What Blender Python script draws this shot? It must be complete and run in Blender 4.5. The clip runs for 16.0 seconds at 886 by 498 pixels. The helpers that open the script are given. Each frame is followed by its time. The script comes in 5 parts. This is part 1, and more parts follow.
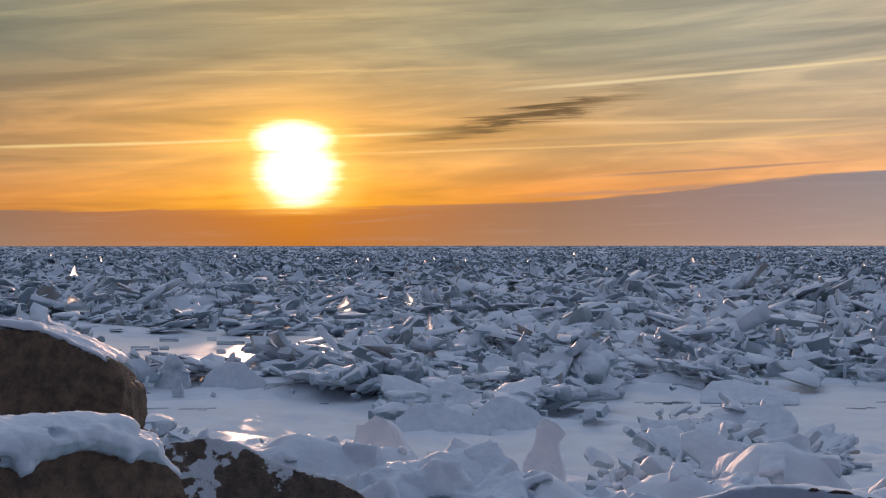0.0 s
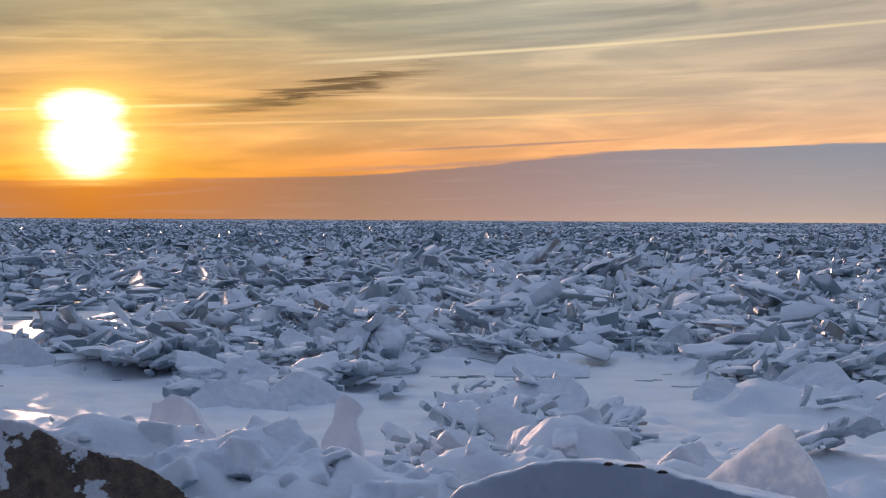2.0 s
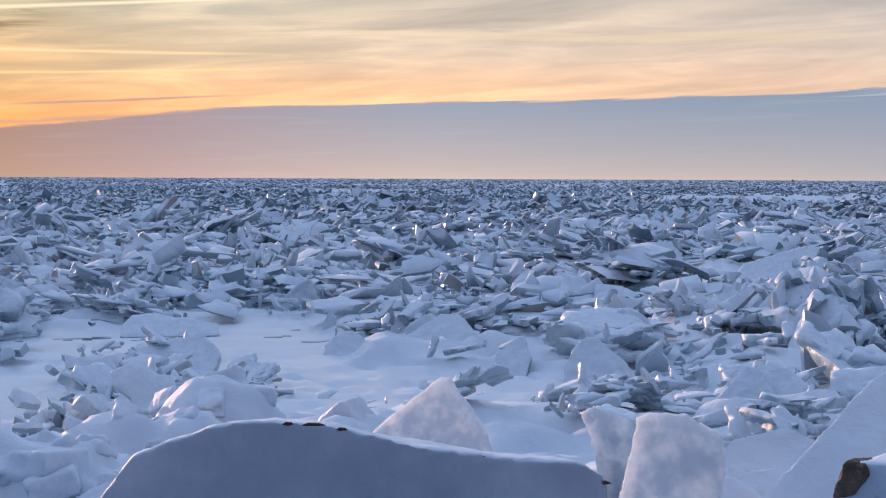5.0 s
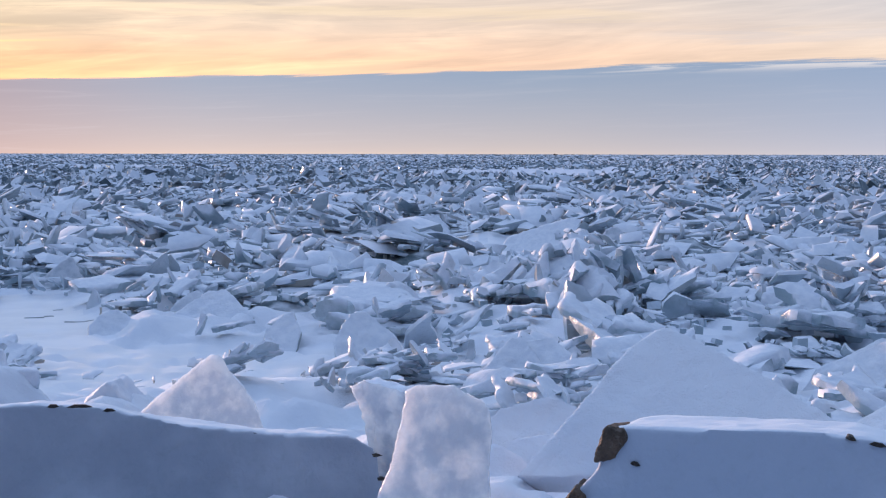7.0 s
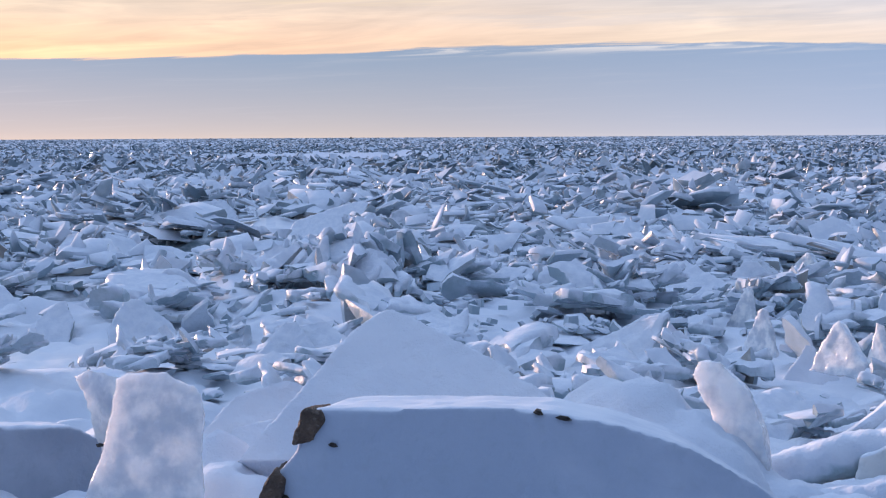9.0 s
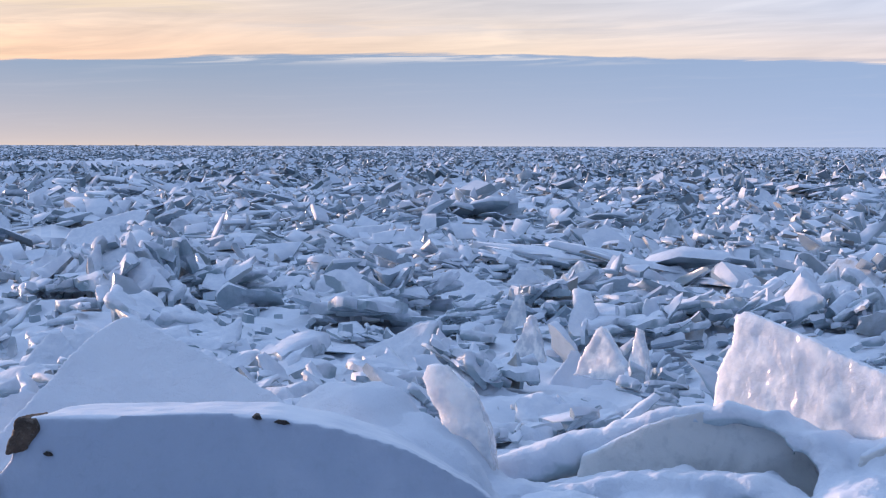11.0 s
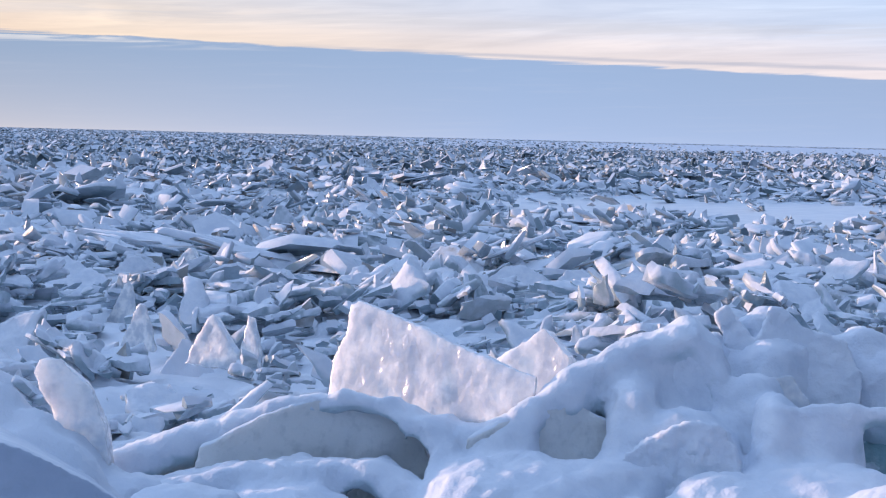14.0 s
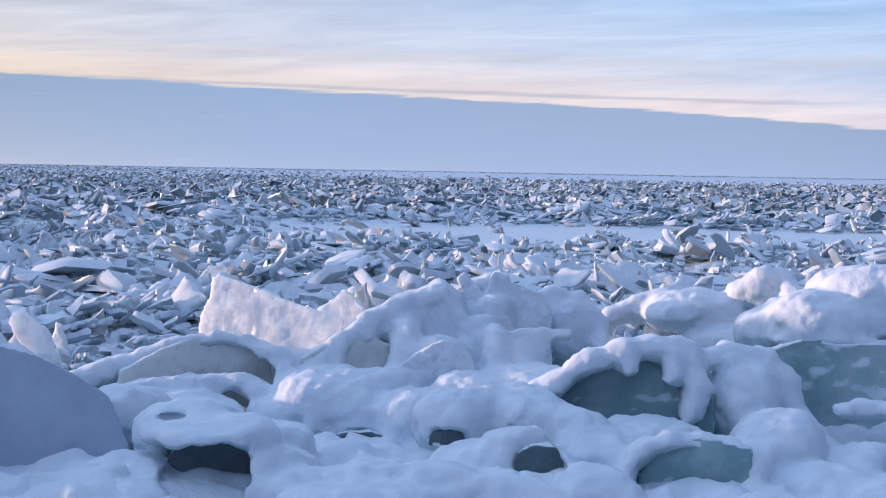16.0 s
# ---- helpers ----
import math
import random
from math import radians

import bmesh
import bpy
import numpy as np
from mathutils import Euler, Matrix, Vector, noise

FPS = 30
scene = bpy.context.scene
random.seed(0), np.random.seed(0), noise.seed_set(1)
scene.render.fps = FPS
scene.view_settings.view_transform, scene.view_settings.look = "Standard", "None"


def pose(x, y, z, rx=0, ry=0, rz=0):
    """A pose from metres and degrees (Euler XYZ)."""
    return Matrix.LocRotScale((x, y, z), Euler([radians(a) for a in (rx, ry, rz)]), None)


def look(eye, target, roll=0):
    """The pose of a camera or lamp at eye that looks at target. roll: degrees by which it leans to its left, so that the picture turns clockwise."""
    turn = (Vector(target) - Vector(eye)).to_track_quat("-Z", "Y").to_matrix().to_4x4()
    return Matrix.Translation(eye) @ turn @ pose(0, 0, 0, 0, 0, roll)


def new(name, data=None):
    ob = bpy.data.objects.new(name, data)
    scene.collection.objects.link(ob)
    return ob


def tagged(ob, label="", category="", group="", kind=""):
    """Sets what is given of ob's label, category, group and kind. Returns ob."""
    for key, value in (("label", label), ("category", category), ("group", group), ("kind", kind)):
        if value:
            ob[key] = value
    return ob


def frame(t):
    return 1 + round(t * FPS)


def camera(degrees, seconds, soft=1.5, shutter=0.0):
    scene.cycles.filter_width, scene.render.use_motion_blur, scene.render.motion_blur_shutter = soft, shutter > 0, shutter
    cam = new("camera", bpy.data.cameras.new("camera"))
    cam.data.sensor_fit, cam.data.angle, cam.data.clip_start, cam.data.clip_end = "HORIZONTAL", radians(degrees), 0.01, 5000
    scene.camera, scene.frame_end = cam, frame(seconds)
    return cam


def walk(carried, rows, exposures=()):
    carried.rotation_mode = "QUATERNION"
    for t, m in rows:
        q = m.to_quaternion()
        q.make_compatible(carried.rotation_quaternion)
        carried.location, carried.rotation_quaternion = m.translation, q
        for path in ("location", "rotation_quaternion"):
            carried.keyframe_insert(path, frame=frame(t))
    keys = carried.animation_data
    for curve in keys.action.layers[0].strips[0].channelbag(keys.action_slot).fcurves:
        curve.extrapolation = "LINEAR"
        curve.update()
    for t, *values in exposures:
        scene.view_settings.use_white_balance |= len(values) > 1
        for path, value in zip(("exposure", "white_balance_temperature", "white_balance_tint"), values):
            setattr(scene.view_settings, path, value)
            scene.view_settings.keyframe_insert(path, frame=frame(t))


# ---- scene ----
cam = camera(33.56, 16.0, soft=1.2)
PATH = [
    (0.0, look((0.007, -0.003, 3.347), (0.007, 9.997, 3.320), -0.04)),
    (0.5, look((0.026, -0.017, 3.350), (0.313, 9.979, 3.281), 0.03)),
    (1.0, look((0.047, -0.013, 3.350), (0.666, 9.968, 3.236), 0.13)),
    (1.5, look((0.033, -0.034, 3.363), (1.014, 9.916, 3.206), 0.26)),
    (2.0, look((-0.032, -0.008, 3.372), (1.352, 9.894, 3.172), 0.36)),
    (2.5, look((-0.142, 0.051, 3.388), (1.669, 9.883, 3.153), 0.38)),
    (3.0, look((-0.206, 0.122, 3.381), (2.038, 9.863, 3.116), 0.31)),
    (3.5, look((-0.230, 0.174, 3.378), (2.445, 9.804, 3.069), 0.28)),
    (4.0, look((-0.251, 0.192, 3.374), (2.844, 9.693, 3.008), 0.23)),
    (6.5, look((-0.347, 0.111, 3.382), (4.614, 8.771, 2.764), 0.23)),
    (7.0, look((-0.321, 0.127, 3.384), (4.960, 8.594, 2.734), 0.10)),
    (7.5, look((-0.277, 0.095, 3.385), (5.302, 8.365, 2.698), -0.02)),
    (8.0, look((-0.207, 0.036, 3.392), (5.647, 8.111, 2.670), -0.10)),
    (8.5, look((-0.130, -0.047, 3.390), (5.992, 7.825, 2.643), -0.24)),
    (9.0, look((-0.036, -0.115, 3.387), (6.351, 7.542, 2.623), -0.31)),
    (11.5, look((0.108, -0.392, 3.377), (7.782, 5.982, 2.693), 0.44)),
    (12.0, look((0.099, -0.451, 3.377), (8.028, 5.605, 2.703), 0.69)),
    (12.5, look((0.115, -0.485, 3.377), (8.299, 5.222, 2.702), 0.73)),
    (13.0, look((0.121, -0.478, 3.375), (8.555, 4.850, 2.685), 0.91)),
    (13.5, look((0.071, -0.419, 3.393), (8.747, 4.503, 2.675), 1.17)),
    (14.0, look((0.044, -0.329, 3.403), (8.949, 4.157, 2.643), 1.40)),
    (14.5, look((0.059, -0.232, 3.403), (9.182, 3.783, 2.600), 1.63)),
    (15.0, look((-1.368, -0.606, 3.382), (7.998, 2.831, 2.704), 1.72)),
    (15.5, look((-2.697, -1.081, 3.370), (6.782, 2.051, 2.788), 1.58)),
    (16.0, look((-3.341, -1.333, 3.366), (6.216, 1.561, 2.832), 1.00)),
]
EXPOSURES = [(0.0, -0.75, 7600, 12), (2.0, -0.6, 7150, 12), (4.0, -0.34, 6600, 11), (7.0, 0.0, 6450, 10), (9.0, 0.04, 6370, 10), (12.5, 0.0, 6260, 10), (14.5, 0.06, 6230, 8), (16.0, -0.03, 6230, 8)]
SKY_STRENGTH = 1.0
ZENITH = (0.25, 0.335, 0.54)
SUN_POWER = 4.5
SUN_COLOUR = (1.0, 0.64, 0.50)
walk(cam, PATH, EXPOSURES)

# ---------- node helpers ----------


class Val:
    """A socket of a node tree with arithmetic."""

    def __init__(self, nt, sock):
        self.nt, self.sock = nt, sock

    def op(self, kind, *others, clamp=False):
        n = self.nt.nodes.new("ShaderNodeMath")
        n.operation, n.use_clamp = kind, clamp
        for i, o in enumerate((self, *others)):
            if isinstance(o, Val):
                self.nt.links.new(o.sock, n.inputs[i])
            else:
                n.inputs[i].default_value = o
        return Val(self.nt, n.outputs[0])

    def __add__(self, o): return self.op("ADD", o)
    def __sub__(self, o): return self.op("SUBTRACT", o)
    def __mul__(self, o): return self.op("MULTIPLY", o)
    def __truediv__(self, o): return self.op("DIVIDE", o)

    def step(self, a, b, lo=0.0, hi=1.0):
        n = self.nt.nodes.new("ShaderNodeMapRange")
        n.interpolation_type = "SMOOTHSTEP"
        self.nt.links.new(self.sock, n.inputs[0])
        for i, v in enumerate((a, b, lo, hi)):
            if isinstance(v, Val):
                self.nt.links.new(v.sock, n.inputs[i + 1])
            else:
                n.inputs[i + 1].default_value = v
        return Val(self.nt, n.outputs[0])


def node(nt, kind, **kw):
    n = nt.nodes.new(kind)
    for k, v in kw.items():
        n.inputs[k].default_value = v
    return n


def plug(nt, src, sock):
    nt.links.new(src.sock if isinstance(src, Val) else src, sock)


def xyz(nt, x, y, z):
    n = nt.nodes.new("ShaderNodeCombineXYZ")
    for i, v in enumerate((x, y, z)):
        if isinstance(v, Val):
            nt.links.new(v.sock, n.inputs[i])
        else:
            n.inputs[i].default_value = v
    return n.outputs[0]


def noisy(nt, vec, scale, detail=4.0, rough=0.55, distort=0.0):
    n = node(nt, "ShaderNodeTexNoise", Scale=scale, Detail=detail, Roughness=rough, Distortion=distort)
    if vec is not None:
        plug(nt, vec, n.inputs["Vector"])
    return Val(nt, n.outputs[0])


def blend(nt, fac, a, b, how="MIX"):
    n = nt.nodes.new("ShaderNodeMix")
    n.data_type, n.blend_type, n.clamp_factor = "RGBA", how, True
    for sock, v in ((n.inputs[0], fac), (n.inputs[6], a), (n.inputs[7], b)):
        if isinstance(v, (int, float)):
            sock.default_value = v
        elif isinstance(v, tuple):
            sock.default_value = (*v[:3], 1)
        else:
            plug(nt, v, sock)
    return n.outputs[2]


def lin(r, g, b):
    return tuple(((c / 255 + 0.055) / 1.055) ** 2.4 if c > 10 else c / 255 / 12.92 for c in (r, g, b))


def ramp(nt, fac, stops):
    n = nt.nodes.new("ShaderNodeValToRGB")
    e = n.color_ramp.elements
    while len(e) < len(stops):
        e.new(0.5)
    for el, (p, c) in zip(e, stops):
        el.position, el.color = p, (*c, 1)
    plug(nt, fac, n.inputs[0])
    return n.outputs[0]


# ---------- world: evening sky with cloud bank, streaks and trails ----------
SUN_AZ, SUN_EL = -5.6, 3.1

world = bpy.data.worlds.new("evening_sky")
world.use_nodes = True
scene.world = world
nt = world.node_tree
nt.nodes.clear()
co = nt.nodes.new("ShaderNodeTexCoord")
sp = nt.nodes.new("ShaderNodeSeparateXYZ")
nt.links.new(co.outputs["Generated"], sp.inputs[0])
dx, dy, dz = (Val(nt, o) for o in sp.outputs)
az = dx.op("ARCTAN2", dy) * 57.2958
el = dz.op("ARCSINE") * 57.2958
fac = (az + 180.0) / 360.0


def by_az(rows):
    return ramp(nt, fac, [((a + 180) / 360, lin(*c)) for a, c in rows])


horizon = by_az([(-120, (74, 82, 108)), (-40, (140, 126, 128)), (-17, (166, 134, 118)), (-5.6, (196, 122, 56)), (4, (172, 136, 114)), (12, (180, 152, 146)),
                 (22, (204, 182, 172)), (36, (216, 200, 194)), (50, (204, 203, 216)), (66, (180, 195, 228)), (85, (172, 190, 226)), (112, (150, 168, 205)), (150, (100, 116, 156))])
band_top = by_az([(-120, (70, 78, 104)), (-40, (132, 118, 120)), (-17, (158, 124, 106)), (-5.6, (214, 128, 40)), (4, (160, 124, 104)), (12, (152, 134, 138)),
                  (22, (148, 154, 170)), (36, (150, 167, 191)), (50, (154, 173, 202)), (66, (160, 181, 215)), (85, (163, 180, 212)), (112, (145, 162, 195)), (150, (100, 116, 156))])
above = by_az([(-120, (84, 92, 120)), (-40, (195, 150, 115)), (-17, (228, 155, 88)), (-5.6, (255, 175, 50)), (4, (232, 156, 84)), (12, (232, 172, 122)),
               (22, (244, 194, 152)), (36, (248, 211, 184)), (50, (247, 224, 204)), (66, (242, 226, 222)), (85, (240, 226, 230)), (112, (205, 205, 228)), (150, (100, 116, 156))])
middle = by_az([(-120, (76, 88, 120)), (-40, (165, 148, 125)), (-17, (188, 150, 110)), (-5.6, (240, 180, 98)), (4, (204, 164, 116)), (12, (204, 176, 142)),
                (22, (220, 195, 172)), (36, (235, 212, 195)), (50, (226, 217, 216)), (66, (218, 220, 234)), (85, (205, 216, 240)), (112, (175, 195, 232)), (150, (100, 116, 156))])
high = by_az([(-120, (70, 86, 122)), (-40, (120, 122, 118)), (-17, (130, 134, 124)), (-5.6, (176, 163, 132)), (4, (160, 158, 140)), (12, (160, 161, 152)),
              (22, (182, 175, 164)), (36, (212, 201, 192)), (50, (205, 206, 212)), (66, (195, 207, 232)), (85, (165, 200, 242)), (112, (145, 182, 232)), (150, (100, 116, 156))])

streak_xy = xyz(nt, az * 0.07, (el - az * 0.035) * 1.1, 0.0)
streaks = noisy(nt, streak_xy, 1.6, 7, 0.62, 0.5)
fine = noisy(nt, xyz(nt, az * 0.16, (el - az * 0.03) * 3.2, 3.0), 1.3, 6, 0.6, 0.8)
wisps = noisy(nt, xyz(nt, az * 0.05 + 7.0, (el - az * 0.06) * 0.55, 9.0), 1.5, 6, 0.6, 1.2)
# height of the cloud bank's edge by azimuth, with a feathered rim
edge_n = nt.nodes.new("ShaderNodeFloatCurve")
cv = edge_n.mapping.curves[0]
for i, (a, h) in enumerate([(-180, 1.2), (-17, 1.3), (0, 1.5), (8, 1.95), (17, 2.75), (32, 3.1), (48, 3.5), (57, 3.3), (66, 3.02), (75, 2.72), (83, 2.3), (91, 1.75), (104, 1.3), (180, 1.2)]):
    p = ((a + 180) / 360, h / 5)
    if i < 2:
        cv.points[i].location = p
    else:
        cv.points.new(*p)
edge_n.mapping.update()
plug(nt, fac, edge_n.inputs["Value"])
edge = Val(nt, edge_n.outputs[0]) * 5.0 + (fine - 0.5) * 0.45
lowland = blend(nt, (el / edge).op("MAXIMUM", 0.0).op("POWER", 0.6), horizon, band_top)
lowland = blend(nt, (fine - 0.5).step(0.0, 0.3) * 0.08, lowland, (0.75, 0.72, 0.78))
up1 = blend(nt, (el - edge).step(0.0, 2.2), above, middle)
up2 = blend(nt, el.step(3.6, 8.0), up1, high)
brushed = noisy(nt, xyz(nt, az * 0.06 + 2.0, (el - az * 0.07) * 0.5, 21.0), 1.5, 5, 0.5, 1.6)
up2 = blend(nt, brushed.step(0.44, 0.7) * az.step(10, 60, 0.7, 0.25), up2, blend(nt, 1.0, up2, (1.38, 1.30, 1.2), "MULTIPLY"))
up2 = blend(nt, brushed.step(0.5, 0.28) * az.step(10, 60, 0.42, 0.2), up2, blend(nt, 1.0, up2, (0.66, 0.68, 0.72), "MULTIPLY"))
grey = blend(nt, streaks.step(0.42, 0.72) * az.step(5, 60, 0.34, 0.2), up2, blend(nt, 1.0, up2, (0.58, 0.60, 0.64), "MULTIPLY"))
lit = blend(nt, wisps.step(0.46, 0.7) * az.step(5, 60, 0.9, 0.4), grey, blend(nt, 1.0, grey, (1.25, 1.23, 1.18), "MULTIPLY"))


def trail(a0, e0, a1, e1, width, blur):
    """A straight thin band between two points of the sky."""
    k = (e1 - e0) / (a1 - a0)
    d = (el - (az - a0) * k - e0 + (fine - 0.5) * blur).op("ABSOLUTE")
    return d.step(0.0, width, 1.0, 0.0) * az.step(a0 - 2, a0 + 3) * az.step(a1 - 3, a1 + 2, 1.0, 0.0)


for t_args, tint, amount in (
    ((-18, 3.6, 0.5, 4.42, 0.09, 0.12), (1.0, 0.78, 0.38), 0.75), ((-3.5, 3.55, 17, 4.2, 0.07, 0.12), (0.95, 0.62, 0.28), 0.6),
    ((3, 6.05, 36, 8.2, 0.11, 0.14), (0.95, 0.80, 0.52), 0.65), ((4, 4.72, 16, 4.72, 0.1, 0.15), (0.95, 0.68, 0.38), 0.5),
    ((-10, 6.6, 2, 6.9, 0.12, 0.5), (0.9, 0.66, 0.33), 0.4), ((16, 5.6, 40, 5.3, 0.3, 0.9), (0.95, 0.75, 0.5), 0.4),
    ((-12, 4.75, 6, 4.4, 0.25, 0.6), (0.42, 0.27, 0.10), 0.5), ((-1.5, 4.1, 2.5, 4.2, 0.22, 0.5), (0.33, 0.2, 0.08), 0.75),
    ((-0.5, 4.3, 7.6, 5.75, 0.5, 2.2), (0.15, 0.10, 0.055), 0.95), ((6, 2.65, 15, 3.15, 0.08, 0.1), (0.36, 0.24, 0.22), 0.8),
    ((4, 1.9, 17, 2.6, 0.14, 0.4), (0.42, 0.27, 0.23), 0.6), ((58, 3.35, 88, 2.75, 0.12, 0.25), (0.43, 0.45, 0.56), 0.55),
    ((30, 7.0, 70, 6.6, 0.4, 1.2), (0.55, 0.55, 0.58), 0.4), ((40, 4.5, 95, 4.2, 0.35, 1.0), (0.62, 0.6, 0.64), 0.35),
):
    lit = blend(nt, trail(*t_args) * amount, lit, tint)
plume = ((((az - 18.4 - (el - 8.0) * 0.25) * 1.1) * ((az - 18.4 - (el - 8.0) * 0.25) * 1.1) + ((el - 9.0) * 0.7) * ((el - 9.0) * 0.7)).op("SQRT") + (brushed - 0.5) * 1.5).step(0.35, 1.0, 0.55, 0.0)
lit = blend(nt, plume, lit, (0.62, 0.55, 0.42))
sky = blend(nt, (el - edge).step(-0.03, 0.07), lowland, lit)
ripple = (fine - 0.45).step(0.0, 0.2) * (el - edge).step(-0.5, -0.15) * (el - edge).step(-0.1, 0.0, 1.0, 0.0) * az.step(34, 42) * az.step(50, 58, 1.0, 0.0)
sky = blend(nt, ripple * 0.7, sky, (0.9, 0.83, 0.8))
# the sun behind thin cloud
def oval(a0, e0, ka, ke):
    return (((az - a0) * (az - a0)) * ka + ((el - e0) * (el - e0)) * ke).op("SQRT")


off = oval(SUN_AZ, SUN_EL - 0.25, 0.9, 1.25).op("MINIMUM", oval(SUN_AZ - 0.25, SUN_EL + 1.0, 0.95, 4.5)) + (fine - 0.5) * 0.9
clear = (el - edge).step(-0.35, 0.15, 0.10, 1.0)
core = off.step(0.55, 1.85, 1.0, 0.0) * clear
halo = (off * -0.55).op("EXPONENT") * clear
sky = blend(nt, halo * 0.9, sky, blend(nt, 1.0, sky, (1.0, 0.50, 0.06), "ADD"))
sky = blend(nt, off.step(1.0, 3.0, 0.8, 0.0) * clear, sky, (1.25, 0.80, 0.22))
sky = blend(nt, core, sky, (3.0, 2.7, 2.0))
# open sky overhead
ns = nt.nodes.new("ShaderNodeTexSky")
ns.sky_type, ns.sun_disc, ns.sun_elevation, ns.sun_rotation = "NISHITA", False, radians(SUN_EL), radians(SUN_AZ)
overhead = blend(nt, 1.0, blend(nt, 1.0, ns.outputs[0], (0.10, 0.10, 0.10), "MULTIPLY"), ZENITH, "ADD")
# the dome is brighter on the sun's side and dusky opposite
glow_side = (dy * 0.75 - dx * 0.1 + dz * 0.5).step(-0.75, 1.0, 0.22, 2.15)
overhead = blend(nt, 1.0, overhead, xyz(nt, glow_side, glow_side, glow_side), "MULTIPLY")
west = az.op("ABSOLUTE").step(8, 42, 1.62, 1.0)
sky = blend(nt, 1.0, sky, xyz(nt, west, west, west), "MULTIPLY")
sky = blend(nt, el.step(9.0, 32.0), sky, overhead)
bg = nt.nodes.new("ShaderNodeBackground")
nt.links.new(sky, bg.inputs[0])
bg.inputs[1].default_value = SKY_STRENGTH
wo = nt.nodes.new("ShaderNodeOutputWorld")
nt.links.new(bg.outputs[0], wo.inputs[0])

sun_data = bpy.data.lights.new("sun", "SUN")
sun_data.energy, sun_data.color, sun_data.angle = SUN_POWER, SUN_COLOUR, radians(2.5)
sun = new("sun", sun_data)
# the light comes from the middle of the glow, which spreads upwards in the thin cloud
GLOW_EL = SUN_EL + 0.9
sd = Vector((math.sin(radians(SUN_AZ)) * math.cos(radians(GLOW_EL)), math.cos(radians(SUN_AZ)) * math.cos(radians(GLOW_EL)), math.sin(radians(GLOW_EL))))
sun.matrix_world = look(sd * 100, (0, 0, 0))

# ---------- materials ----------


def material(name):
    m = bpy.data.materials.new(name)
    m.use_nodes = True
    t = m.node_tree
    return m, t, t.nodes["Principled BSDF"]


def normal_z(t):
    g = t.nodes.new("ShaderNodeNewGeometry")
    s = t.nodes.new("ShaderNodeSeparateXYZ")
    t.links.new(g.outputs["Normal"], s.inputs[0])
    return Val(t, s.outputs[2]), g


def place_of(t):
    return t.nodes.new("ShaderNodeTexCoord").outputs["Object"]


def bump(t, bs, height, strength, dist):
    b = node(t, "ShaderNodeBump", Strength=strength, Distance=dist)
    plug(t, height, b.inputs["Height"])
    t.links.new(b.outputs[0], bs.inputs["Normal"])


SNOW = (0.72, 0.765, 0.83)
SNOW_LOW = (0.61, 0.67, 0.76)


def snow_material(name="snow"):
    m, t, b = material(name)
    g = t.nodes.new("ShaderNodeNewGeometry")
    pos = g.outputs["Position"]
    big = noisy(t, pos, 1.1, 4)
    crust = noisy(t, pos, 14, 5, 0.6)
    grain = noisy(t, pos, 120, 2)
    plug(t, blend(t, big.step(0.3, 0.7), SNOW_LOW, SNOW), b.inputs["Base Color"])
    b.inputs["Roughness"].default_value = 0.6
    b.inputs["Specular IOR Level"].default_value = 0.2
    bump(t, b, crust * 0.7 + grain * 0.15 + big, 0.5, 0.05)
    return m


def ice_material(name, icy_a, icy_b, tan, snow_from, snow_to, rough=0.22, trans=0.0, frost=0.35, scale=6.0, white=(0.72, 0.78, 0.85), layers=0.25, relief=0.45, patches=0.0):
    """Lake ice that carries snow wherever a face looks up."""
    m, t, b = material(name)
    nz, g = normal_z(t)
    pos = g.outputs["Position"]
    grain = noisy(t, pos, scale, 5, 0.6)
    patch = noisy(t, pos, patches or scale * 0.35, 5)
    layer = noisy(t, pos, scale * 4, 3)
    isl = Val(t, g.outputs["Random Per Island"])
    ice = blend(t, isl, icy_a, icy_b)
    ice = blend(t, isl.step(0.92, 0.96), ice, tan)
    ice = blend(t, patch.step(0.45 if not patches else 0.38, 0.62 if not patches else 0.68) * frost, ice, white)
    ice = blend(t, layer.step(0.5, 0.8) * layers, ice, (0.2, 0.26, 0.29))
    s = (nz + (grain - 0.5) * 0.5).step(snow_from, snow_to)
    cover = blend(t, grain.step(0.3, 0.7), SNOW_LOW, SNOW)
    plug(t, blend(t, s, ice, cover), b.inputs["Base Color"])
    plug(t, s * (0.62 - rough) + rough, b.inputs["Roughness"])
    if trans:
        plug(t, s.step(0.0, 1.0, trans, 0.0), b.inputs["Transmission Weight"])
    b.inputs["IOR"].default_value = 1.31
    bump(t, b, grain + layer * 0.25, relief, 0.04)
    return m


def rock_material(name, base, dark, patch_at):
    m, t, b = material(name)
    nz, g = normal_z(t)
    pos = g.outputs["Position"]
    big = noisy(t, pos, 2.2, 5, 0.6)
    mid = noisy(t, pos, 9, 6, 0.65)
    grain = noisy(t, pos, 60, 3)
    col = blend(t, mid.step(0.3, 0.7), dark, base)
    col = blend(t, grain.step(0.55, 0.75) * 0.4, col, (0.30, 0.26, 0.22))
    cover = (nz * 0.8 + (big - 0.5) * 2.0 + (mid - 0.5) * 0.3).step(patch_at, patch_at + 0.06)
    plug(t, blend(t, cover, col, SNOW), b.inputs["Base Color"])
    b.inputs["Roughness"].default_value = 0.8
    bump(t, b, mid + grain * 0.35 + big, 1.0, 0.08)
    return m


